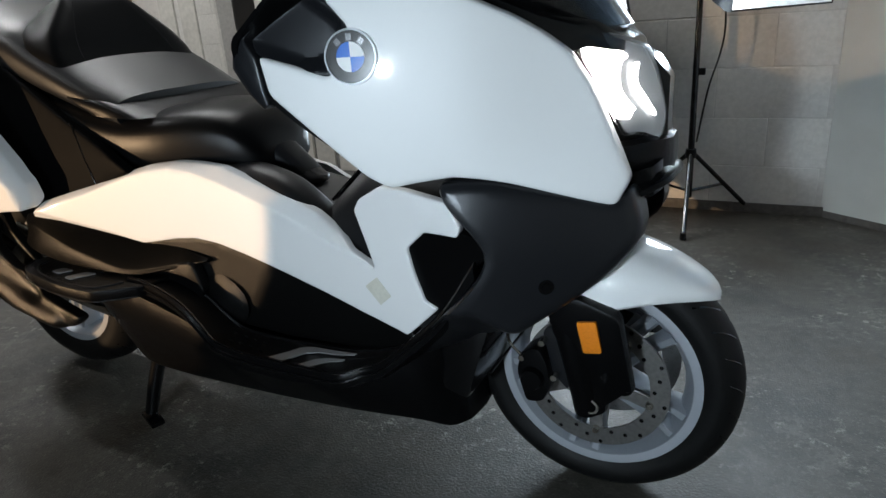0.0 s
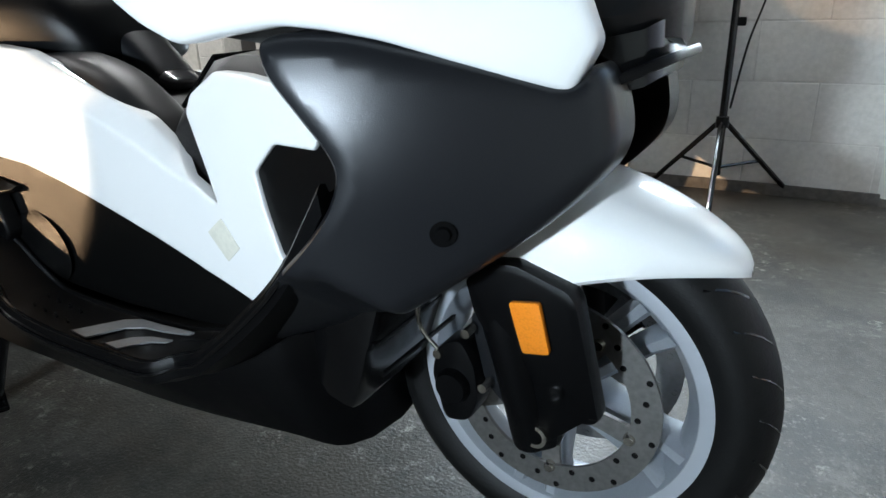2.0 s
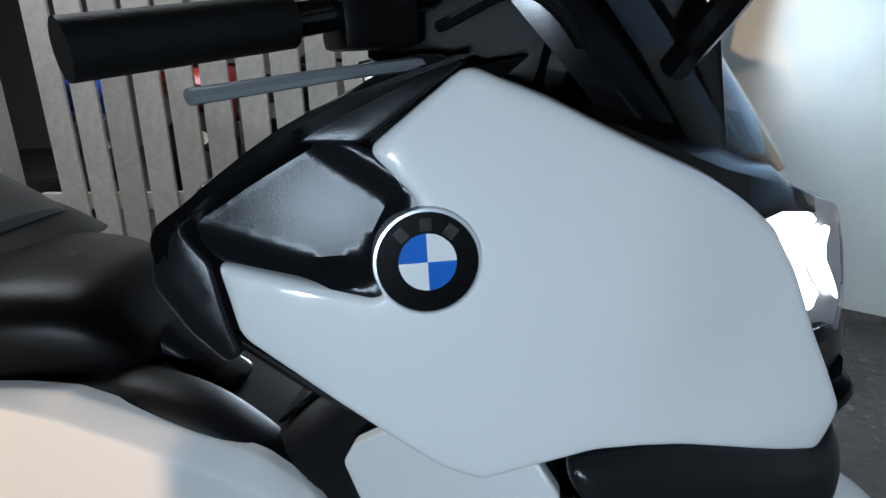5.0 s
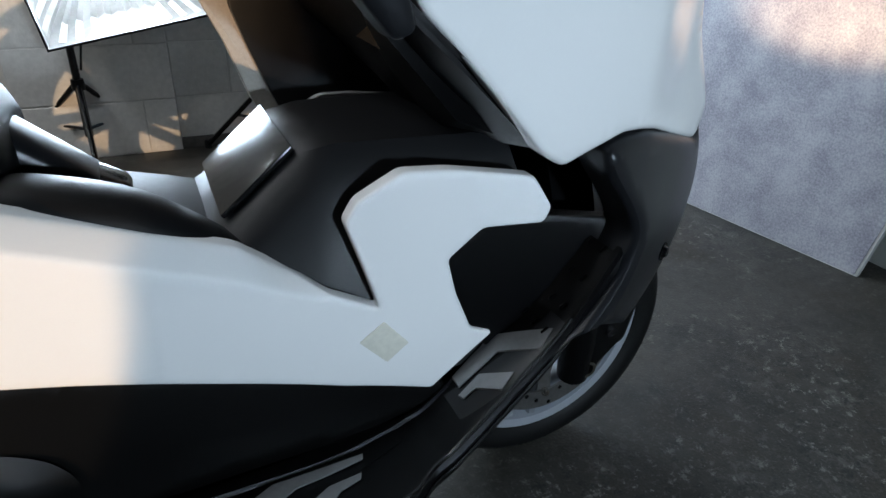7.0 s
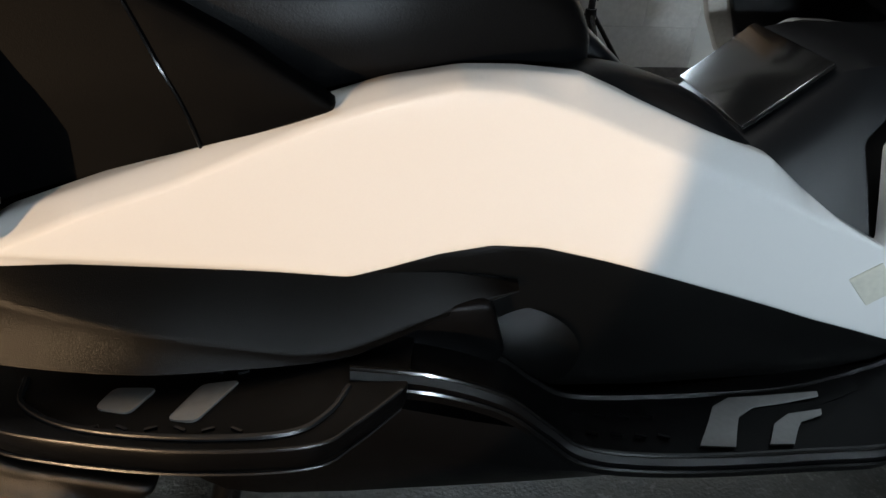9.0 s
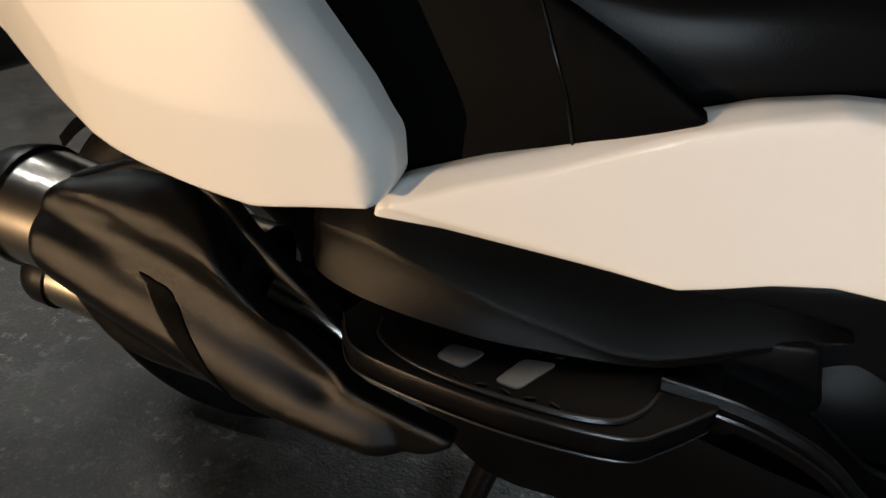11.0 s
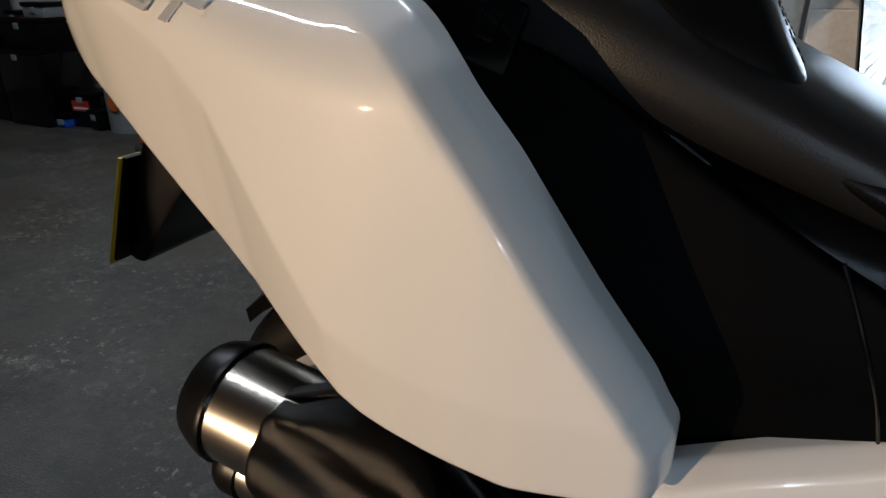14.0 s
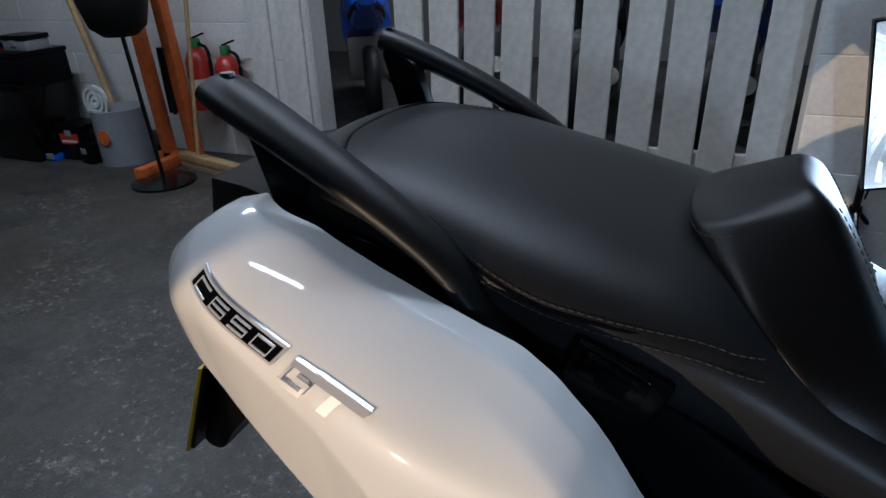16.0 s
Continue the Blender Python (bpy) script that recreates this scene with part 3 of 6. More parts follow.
# black body behind and below the side panel
both("side_cover", [(-0.95, 0.55), (-0.85, 0.56), (-0.75, 0.555), (-0.55, 0.485), (-0.30, 0.41), (-0.29, 0.375), (-0.42, 0.345), (-0.60, 0.345), (-0.78, 0.37), (-0.86, 0.42), (-0.92, 0.50)], lambda x, z: SIDE_W(x, z) - 0.004 + 0.03 * max(0, 0.5 - z), COVER, "matt black engine cover", thick=0.01, lip=0.006, res=0.02)
both("footwell_plate", [(-0.20, 0.62), (-0.27, 0.615), (-0.305, 0.578), (-0.275, 0.478), (-0.24, 0.44), (-0.10, 0.56), (-0.09, 0.61)], lambda x, z: SIDE_W(x, z) - 0.006, PLASTIC, "black footwell plate", thick=0.01, lip=0.004, res=0.02)
part("engine_bulge", lathe([(0.0, 0.0105), (0.02, 0.0098), (0.04, 0.0074), (0.06, 0.0030), (0.085, -0.006)], 40, "y"), COVER, bike, "low round bulge in the engine cover").matrix_world = pose(-0.778, 0.002 - SIDE_W(-0.778, 0.424), 0.418, 180, 12, 0) @ Matrix.Diagonal((1, 1, 0.72, 1))

HOOKS = [
    [((-0.579, 0.275), (-0.542, 0.278)), ((-0.556, 0.243), (-0.528, 0.252)), ((-0.542, 0.222), (-0.519, 0.237)), ((-0.519, 0.210), (-0.496, 0.224)), ((-0.48, 0.2085), (-0.46, 0.2195)), ((-0.415, 0.2085), (-0.417, 0.215))],
    [((-0.504, 0.276), (-0.478, 0.277)), ((-0.485, 0.249), (-0.462, 0.256)), ((-0.463, 0.236), (-0.453, 0.247)), ((-0.425, 0.234), (-0.428, 0.241))],
    [((-0.289, 0.179), (-0.289, 0.199)), ((-0.25, 0.1745), (-0.255, 0.20)), ((-0.237, 0.173), (-0.241, 0.201)), ((-0.215, 0.207), (-0.227, 0.224)), ((-0.194, 0.241), (-0.213, 0.248))],
    [((-0.294, 0.208), (-0.292, 0.217)), ((-0.267, 0.206), (-0.277, 0.219)), ((-0.242, 0.242), (-0.259, 0.248))],
]


# floorboard: a long black tray that rises to the front
DECK = [(-0.93, 0.475, 0.230, 0.293), (-0.857, 0.462, 0.225, 0.292), (-0.79, 0.432, 0.215, 0.290), (-0.745, 0.392, 0.21, 0.290), (-0.70, 0.362, 0.205, 0.296), (-0.60, 0.352, 0.20, 0.300), (-0.46, 0.352, 0.195, 0.299), (-0.39, 0.359, 0.187, 0.301), (-0.355, 0.368, 0.183, 0.283), (-0.32, 0.382, 0.18, 0.275), (-0.25, 0.44, 0.172, 0.268), (-0.19, 0.50, 0.168, 0.265), (-0.13, 0.59, 0.165, 0.262)]


def tray(side):
    rings = []
    line = spline(DECK, 56)
    for x, z, yi, yo in line:
        rings.append([(x, side * y, zz) for y, zz in ((yi, z - 0.04), (yi, z + 0.004), (yi + 0.003, z + 0.004), (yi + 0.006, z), (yo - 0.016, z), (yo - 0.012, z + 0.009), (yo - 0.004, z + 0.010), (yo, z + 0.004), (yo - 0.003, z - 0.018), (yo - 0.03, z - 0.030))])
    return loft(rings)


def board_z(x):
    return float(np.interp(x, [-0.93, -0.857, -0.79, -0.745, -0.70, -0.60, -0.46, -0.38, -0.32, -0.25, -0.19, -0.13], [0.475, 0.462, 0.432, 0.392, 0.362, 0.352, 0.352, 0.36, 0.382, 0.44, 0.50, 0.59]))


for side in (-1, 1):
    deck_line = spline(DECK, 56)
    deck = part("floorboard", tray(side), PLASTIC, bike, "black ribbed rider footboard")
    # brushed inserts, each a hooked stripe between two edges
    for stripe in HOOKS:
        rings = []
        for (xa, ya), (xb, yb) in stripe:
            za, zb = board_z(xa), board_z(xb)
            rings.append([(xa, side * ya, za + 0.001), (xa, side * ya, za + 0.0035), (xb, side * yb, zb + 0.0035), (xb, side * yb, zb + 0.001)])
        part("insert", loft(rings), INSERT, deck, "brushed aluminium insert", 20)
    # thin polished rails along the outer rim
    for off, drop in ((-0.008, 0.0095), (0.0, -0.004)):
        part("edge_rail", tube([(x, side * (yo + off), z + drop) for x, z, yi, yo in deck_line[:-4]], 0.0026, 6, 60), GLOSS, deck, "thin gloss black rail along the rim")
    # small raised grip dashes
    dashes = []
    for i in range(4):
        for j in range(3):
            x, y = -0.70 + 0.026 * i + 0.01 * j, 0.235 + 0.026 * j
            dashes.append(box((0.012, 0.003, 0.003), (x, side * y, board_z(x) + 0.002), 0, (0, 0, 20 * side)))
            x, y = -0.20 + 0.022 * i, 0.190 + 0.022 * j
            dashes.append(box((0.010, 0.003, 0.003), (x, side * y, board_z(x) + 0.003), 0, (0, -45, 20 * side)))
    tagged(part("grip_dashes", join(*dashes), GLOSS, deck, "raised rubber grip dashes"), kind="stuff")

# belly pan
part("belly_pan", loft([[(x, y, z) for y, z in ((-hw, zt), (-hw - 0.008, zt - 0.05), (-hw * 0.75, zb), (0, zb - 0.012), (hw * 0.75, zb), (hw + 0.008, zt - 0.05), (hw, zt))] for x, hw, zb, zt in spline([(-1.20, 0.21, 0.27, 0.46), (-1.10, 0.245, 0.20, 0.44), (-0.98, 0.25, 0.19, 0.42), (-0.90, 0.25, 0.19, 0.40), (-0.70, 0.25, 0.195, 0.35), (-0.50, 0.24, 0.20, 0.345), (-0.33, 0.20, 0.195, 0.37), (-0.27, 0.16, 0.175, 0.37), (-0.245, 0.10, 0.168, 0.36)], 24)]), PLASTIC, bike, "matt black belly pan")
part("radiator_duct", box((0.10, 0.30, 0.26), (-0.22, 0, 0.40), 0.02, (0, 18, 0)), GLOSS, bike, "black radiator duct behind the wheel")
part("duct_ribs", join(*[box((0.004, 0.28, 0.008), (-0.168 - 0.012 * i, 0, 0.33 + 0.035 * i), 0.001, (0, 18, 0)) for i in range(4)]), PLASTIC, bike)

# centre body: tunnel, leg shield, nose core
part("tunnel", loft([[(x, y, z) for y, z in ((-hw - 0.03, 0.42), (-hw, zt - 0.05), (-hw * 0.7, zt - 0.006), (0, zt), (hw * 0.7, zt - 0.006), (hw, zt - 0.05), (hw + 0.03, 0.42))] for x, hw, zt in ((-1.0, 0.19, 0.70), (-0.88, 0.175, 0.70), (-0.80, 0.14, 0.685), (-0.72, 0.11, 0.655), (-0.60, 0.112, 0.632), (-0.535, 0.125, 0.612), (-0.52, 0.127, 0.62), (-0.44, 0.125, 0.692), (-0.40, 0.13, 0.70), (-0.20, 0.15, 0.70))]), TUNNEL, bike, "dark grey centre tunnel")
part("tunnel_cover", cushion([(-0.90, 0.05, 0.60, 0.690), (-0.80, 0.05, 0.60, 0.697), (-0.725, 0.05, 0.58, 0.698), (-0.673, 0.05, 0.56, 0.694), (-0.60, 0.048, 0.53, 0.671), (-0.542, 0.045, 0.50, 0.632), (-0.50, 0.035, 0.48, 0.595), (-0.47, 0.02, 0.47, 0.56)], 24, 30, 3.0, -0.105), TUNNEL, bike, "smooth black cover beside the tunnel")
part("fuel_flap", box((0.105, 0.17, 0.006), (-0.483, 0, 0.658), 0.002, (0, -41, 0)), GLOSS, bike, "glossy dark fuel flap")
part("leg_shield", loft([[(x - 0.10 * abs(v) ** 3 * k, 0.285 * v * wd, z) for v in np.linspace(-1, 1, 17)] + [(x + 0.06, 0.28 * v * wd, z + 0.01) for v in np.linspace(1, -1, 17)] for x, z, wd, k in ((-0.12, 0.55, 0.45, 0.0), (-0.17, 0.70, 0.50, 0.0), (-0.20, 0.712, 0.72, 0.1), (-0.235, 0.722, 0.80, 0.2), (-0.30, 0.765, 0.95, 0.45), (-0.345, 0.85, 1.03, 0.8), (-0.36, 0.93, 1.03, 0.9), (-0.33, 0.99, 1.0, 0.7), (-0.27, 1.035, 0.92, 0.3))]), PLASTIC, bike, "matt black inner leg shield")
EDGE_A = [(-0.25, -0.300, 1.050), (-0.345, -0.345, 1.018), (-0.434, -0.348, 0.962), (-0.460, -0.345, 0.943), (-0.462, -0.344, 0.921), (-0.449, -0.342, 0.893), (-0.425, -0.338, 0.866), (-0.36, -0.325, 0.810), (-0.275, -0.285, 0.738)]
EDGE_B = [(-0.26, -0.25, 1.045), (-0.33, -0.26, 1.000), (-0.385, -0.25, 0.957), (-0.408, -0.22, 0.930), (-0.412, -0.20, 0.905), (-0.402, -0.20, 0.870), (-0.385, -0.20, 0.840), (-0.345, -0.20, 0.785), (-0.27, -0.185, 0.720)]
EDGE_C = [(-0.24, -0.10, 1.030), (-0.30, -0.10, 0.985), (-0.345, -0.10, 0.945), (-0.362, -0.09, 0.915), (-0.368, -0.08, 0.885), (-0.365, -0.08, 0.850), (-0.355, -0.08, 0.820), (-0.33, -0.08, 0.770), (-0.27, -0.08, 0.700)]
EDGE_D = [(-0.22, 0.0, 1.020), (-0.28, 0.0, 0.975), (-0.325, 0.0, 0.935), (-0.34, 0.0, 0.905), (-0.345, 0.0, 0.875), (-0.343, 0.0, 0.840), (-0.335, 0.0, 0.810), (-0.31, 0.0, 0.760), (-0.26, 0.0, 0.695)]
for side in (-1, 1):
    shell = []
    for line in [[Vector(a).lerp(Vector(b), f) + Vector((-0.010 * math.sin(math.pi * f), 0, 0)) for a, b in zip(EDGE_A, EDGE_B)] for f in (0.0, 0.08, 0.4, 0.8, 1.0)] + [EDGE_C, EDGE_D]:
        row = [(x, -side * y, z) for x, y, z in spline([tuple(p) for p in line], 36)]
        shell.append(row + [(x + 0.012, y, z) for x, y, z in reversed(row)])
    part("leg_shell", loft(shell), PLASTIC, bike, "matt black hollow of the leg shield", 45)
leg_panel = part("inner_leg_panel", prism([(-0.500, 0.824), (-0.463, 0.747), (-0.434, 0.665), (-0.407, 0.616), (-0.368, 0.602), (-0.382, 0.631), (-0.422, 0.728), (-0.444, 0.786), (-0.441, 0.810), (-0.425, 0.833), (-0.362, 0.883), (-0.331, 0.906), (-0.379, 0.900), (-0.424, 0.885), (-0.429, 0.858), (-0.467, 0.831)], 0.225, 0.245, 0.006, 0.004), LIT_GREIGE, bike, "inner panel of the leg shield, coloured warm grey for the lamplight on it")
part("bag_hook", join(tube([(-0.500, 0.205, 0.838), (-0.493, 0.203, 0.862), (-0.470, 0.202, 0.868), (-0.445, 0.205, 0.868), (-0.430, 0.215, 0.872)], [0.009, 0.012, 0.015, 0.016, 0.014], 12, 20), box((0.040, 0.020, 0.034), (-0.445, 0.214, 0.862), 0.006, (0, -20, 0))), GLOSS, leg_panel, "gloss black folding hook")
part("inner_leg_wall", prism([(-0.455, 0.800), (-0.432, 0.735), (-0.392, 0.640), (-0.372, 0.598), (-0.300, 0.585), (-0.200, 0.600), (-0.170, 0.70), (-0.200, 0.92), (-0.330, 0.915), (-0.370, 0.895), (-0.438, 0.842)], 0.208, 0.222, 0.006, 0.003), PLASTIC, bike, "matt black inner wall of the leg shield")
part("hook_pin", lathe([(0, 0.003), (0.006, 0.003), (0.007, 0)], 12, "y", (-0.478, 0.188, 0.860)), CHROME, leg_panel, "small chrome pin")
part("nose_core", loft([[(x, y * hw, z0 + (z1 - z0) * t) for y, t in ((-0.8, 0), (-1, 0.3), (-1, 0.7), (-0.85, 1), (0.85, 1), (1, 0.7), (1, 0.3), (0.8, 0))] for x, hw, z0, z1 in ((-0.33, 0.25, 0.78, 1.0), (-0.20, 0.23, 0.735, 1.0), (-0.08, 0.14, 0.62, 0.93), (0.0, 0.075, 0.63, 0.90), (0.045, 0.06, 0.65, 0.895), (0.085, 0.035, 0.68, 0.875), (0.108, 0.022, 0.71, 0.845))]), GLOSS, bike, "black inner nose")
part("nose_beak", loft([[(x, y * hw, zc + dz) for y, dz in ((-1, 0), (-0.85, 0.022), (0, 0.028), (0.85, 0.022), (1, 0), (0.9, -0.022), (0, -0.03), (-0.9, -0.022))] for x, hw, zc in ((0.02, 0.145, 0.722), (0.06, 0.115, 0.728), (0.09, 0.080, 0.731), (0.108, 0.052, 0.731), (0.118, 0.028, 0.730))]), PLASTIC, bike, "black plastic beak under the headlamp")
part("nose_chin", loft([[(x, y * hw, zc + dz) for y, dz in ((-1, 0.02), (1, 0.02), (0.85, -0.03), (-0.85, -0.03))] for x, hw, zc in ((0.0, 0.13, 0.69), (0.06, 0.11, 0.69), (0.098, 0.085, 0.698), (0.108, 0.06, 0.705))]), GLOSS, bike, "gloss black chin behind the blade")
part("nose_blade", prism([(0.02, 0.12), (0.08, 0.10), (0.122, 0.07), (0.128, 0.0), (0.122, -0.07), (0.08, -0.10), (0.02, -0.12)], -0.005, 0.005, 0.02, 0.003, "xy"), PLASTIC, bike, "thin black blade under the beak").data.transform(pose(0.122, 0, 0.694, 0, -24, 0) @ pose(-0.122, 0, 0))

# headlamps
def lens_y(x, z):
    return 0.112 - 6.0 * max(0, x) ** 2 + 0.05 * (0.84 - z)


HEAD = [(-0.018, 0.888), (-0.012, 0.906), (0.0, 0.917), (0.023, 0.919), (0.050, 0.905), (0.074, 0.895), (0.080, 0.887), (0.094, 0.849), (0.104, 0.803), (0.106, 0.782), (0.101, 0.751), (0.075, 0.768), (0.053, 0.765), (0.045, 0.785), (0.02, 0.835)]
for side in (-1, 1):
    back = 0.075 if side == 1 else 0.0
    lamp_part = part("headlamp", sheet([(x - back, z) for x, z in HEAD], lambda x, z: lens_y(x, z) - 0.018, 0.02, 0.004, 0.02, 0.01, (), side), BOWL, bike, "lit headlamp with a clear lens")
    part("beam_bowl", sheet([(x - back, z) for x, z in [(-0.010, 0.902), (-0.002, 0.910), (0.012, 0.911), (0.028, 0.903), (0.048, 0.888), (0.056, 0.880), (0.047, 0.876), (0.044, 0.857), (0.047, 0.833), (0.057, 0.816), (0.068, 0.803), (0.062, 0.799), (0.062, 0.789), (0.040, 0.792), (0.023, 0.828), (0.006, 0.862), (-0.006, 0.880)]], lambda x, z: lens_y(x, z) - 0.008, 0.004, 0.003, 0.02, 0.008, (), side), LAMP_WHITE, lamp_part, "glowing main beam reflector")
    part("daytime_ring", sheet([(x - back, z) for x, z in [(0.061, 0.872), (0.071, 0.872), (0.067, 0.855), (0.070, 0.838), (0.081, 0.819), (0.093, 0.795), (0.093, 0.789), (0.087, 0.795), (0.072, 0.818), (0.063, 0.837), (0.061, 0.856)]], lambda x, z: lens_y(x, z) - 0.006, 0.004, 0.002, 0.01, 0.005, (), side), LAMP_RING, lamp_part, "curved white daytime running strip")
    lens = part("lens", sheet([(x - back, z) for x, z in HEAD], lens_y, 0.002, 0.004, 0.02, 0.01, (), side), LENS, lamp_part, "clear plastic lens")
    lens.visible_shadow = False
part("position_lamp", prism([(-0.019, 0.985), (-0.002, 0.978), (0.038, 0.912), (0.022, 0.908), (-0.020, 0.942)], -0.02, 0.02, 0.004, 0.004), ALLOY, bike, "small chrome position lamp below the screen")
part("upper_nose", loft([[(x, y * hw, z0 + (z1 - z0) * t) for y, t in ((-1, 0), (-0.92, 0.6), (-0.5, 0.95), (0, 1), (0.5, 0.95), (0.92, 0.6), (1, 0))] for x, hw, z0, z1 in ((-0.36, 0.22, 0.96, 1.03), (-0.25, 0.235, 0.96, 1.05), (-0.14, 0.215, 0.93, 1.03), (-0.05, 0.18, 0.89, 0.985), (0.01, 0.128, 0.90, 0.94), (0.05, 0.09, 0.89, 0.905))]), GLOSS, bike, "gloss black upper nose")
screen = part("windscreen", loft([[(x - 0.09 * abs(v) ** 2.2, hw * v, z) for v in np.linspace(-1, 1, 15)] + [(x - 0.004 - 0.09 * abs(v) ** 2.2, hw * v, z - 0.002) for v in np.linspace(1, -1, 15)] for x, hw, z in ((0.045, 0.13, 0.925), (0.005, 0.16, 0.985), (-0.045, 0.18, 1.06), (-0.11, 0.19, 1.15), (-0.19, 0.19, 1.25), (-0.25, 0.17, 1.32))]), SMOKE, bike, "smoked plastic windscreen")
for side in (-1, 1):
    part("screen_cheek", prism([(-0.30, 1.02), (-0.245, 1.035), (-0.13, 0.975), (-0.045, 0.925), (-0.040, 0.965), (-0.052, 1.06), (-0.10, 1.14), (-0.20, 1.13), (-0.31, 1.07)], side * 0.100, side * 0.125, 0.012, 0.006), PLASTIC, bike, "black cheek beside the screen")
part("screen_base", loft([[(x - 0.09 * abs(v) ** 2.2, hw * v, z) for v in np.linspace(-1, 1, 15)] + [(x - 0.02 - 0.09 * abs(v) ** 2.2, hw * v, z - 0.006) for v in np.linspace(1, -1, 15)] for x, hw, z in ((0.03, 0.125, 0.915), (-0.02, 0.165, 0.975), (-0.075, 0.185, 1.045), (-0.12, 0.19, 1.10))]), GLOSS, bike, "black screen mount")
part("dash_cover", box((0.16, 0.36, 0.10), (-0.27, 0, 1.07), 0.03, (0, 15, 0)), PLASTIC, bike, "black instrument cover")

# handlebars
for side in (-1, 1):
    bar = part("handlebar", tube([(-0.26, side * 0.05, 1.10), (-0.29, side * 0.18, 1.095), (-0.37, side * 0.30, 1.075), (-0.44, side * 0.39, 1.065)], 0.012), GLOSS, bike, "black handlebar")
    part("grip", tube([(-0.365, side * 0.295, 1.076), (-0.45, side * 0.405, 1.063)], 0.018, 14), RUBBER, bar, "black rubber grip")
    part("brake_lever", tube([(-0.27, side * 0.26, 1.045), (-0.31, side * 0.32, 1.043), (-0.38, side * 0.405, 1.036)], [0.009, 0.007, 0.008], 8, None, 0.6), ALLOY, bar, "polished alloy brake lever")
    part("switch_box", box((0.05, 0.06, 0.05), (-0.325, side * 0.24, 1.08), 0.008, (0, 0, side * 50)), PLASTIC, bar, "black switch cluster")
    part("reservoir", lathe([(0, 0.03), (0.026, 0.028), (0.028, 0.0), (0, 0.0)], 20, "z", (-0.25, side * 0.2, 1.10)), GLOSS, bar, "brake fluid reservoir")
    part("cable", tube([(-0.28, side * 0.20, 1.07), (-0.21, side * 0.24, 1.09), (-0.17, side * 0.18, 1.05), (-0.18, side * 0.10, 1.02)], 0.005, 6), RUBBER, bar, "black cable")
    mirror = part("mirror", cushion([(0.02, 0.01, 1.21, 1.22), (0.0, 0.09, 1.17, 1.26), (-0.04, 0.10, 1.16, 1.27), (-0.065, 0.09, 1.17, 1.26)], 20, 10, 3.5, side * 0.33), GLOSS, bike, "black mirror housing")
    part("mirror_stalk", tube([(-0.10, side * 0.19, 1.03), (-0.06, side * 0.25, 1.10), (-0.04, side * 0.29, 1.19)], 0.012, 8), GLOSS, mirror)

# badge on the white fairing: a plain roundel
for side in (-1, 1):
    w = FRONT_W(-0.277, 0.912)
    n = Vector((-(-0.523 - 0.814 * -0.274), -1, -(0.878 - 1.044 * 0.912))).normalized()
    base = Vector((-0.277, -w, 0.912)) + n * 0.0005
    turn = n.to_track_quat("Z", "Y").to_matrix().to_4x4()
    m = Matrix.Translation(base) @ turn
    if side == 1:
        m = Matrix.Diagonal((1, -1, 1, 1)) @ m @ Matrix.Diagonal((1, -1, 1, 1))
    ring = part("roundel", lathe([(0, 0.002), (0.0355, 0.002), (0.036, 0.0045), (0.0380, 0.0042), (0.0388, 0.001), (0.0388, -0.02), (0, -0.02)], 48, "z"), RING, bike, "round enamel badge with blue and white quarters")
    ring.matrix_world = m
    part("badge_band", lathe([(0.0205, 0.0030), (0.0357, 0.0030), (0.0357, 0.001), (0.0205, 0.001)], 48, "z", (0, 0, 0), True), GLOSS, ring, "black outer band")
    for k in range(4):
        bm = bmesh.new()
        pts = [(0, 0)] + [(0.0205 * math.cos(math.pi / 2 * (k + u / 8)), 0.0205 * math.sin(math.pi / 2 * (k + u / 8))) for u in range(9)]
        top, low = [bm.verts.new((x, y, 0.0034)) for x, y in pts], [bm.verts.new((x, y, 0.001)) for x, y in pts]
        bm.faces.new(top)
        for i in range(len(pts)):
            bm.faces.new([top[i], low[i], low[(i + 1) % len(pts)], top[(i + 1) % len(pts)]])
        part("quarter", bm, BLUE if k % 2 else WHITE, ring, "", 0)
    for a in (50, 90, 130):
        part("bar", box((0.008, 0.009, 0.0012), (0.0268 * math.cos(radians(a)), 0.0268 * math.sin(radians(a)), 0.0036), 0, (0, 0, a - 90)), CHROME, ring, "", 0)

part("tape", sheet([(-0.403, 0.487), (-0.374, 0.509), (-0.345, 0.475), (-0.371, 0.453)], lambda x, z: SIDE_W(x, z) + 0.0012, 0.001, 0.0005, 0.02, 0.002), TAPE, bike, "small square of cream masking tape")
part("fairing_bolt", lathe([(0, 0.006), (0.006, 0.006), (0.0075, 0.002), (0.012, 0.002), (0.0125, -0.01), (0, -0.01)], 20, "y"), GLOSS, bike, "black fairing bolt").matrix_world = Matrix.Translation((-0.028, -LOWER_W(-0.028, 0.557), 0.557)) @ pose(0, 0, 0, 180, 0, 28)

# ---- wheels ----
def tyre(r, rim, hw):
    half = ((-0.05, 0.74), (0.10, 0.90), (0.35, 1.0), (0.58, 0.95), (0.78, 0.77), (0.91, 0.51), (0.98, 0.25))
    right = [(rim + (r - rim) * u, hw * y) for u, y in half]
    return lathe([(q, -h) for q, h in right] + [(r, 0)] + right[::-1], 96, "y", (0, 0, 0), True)


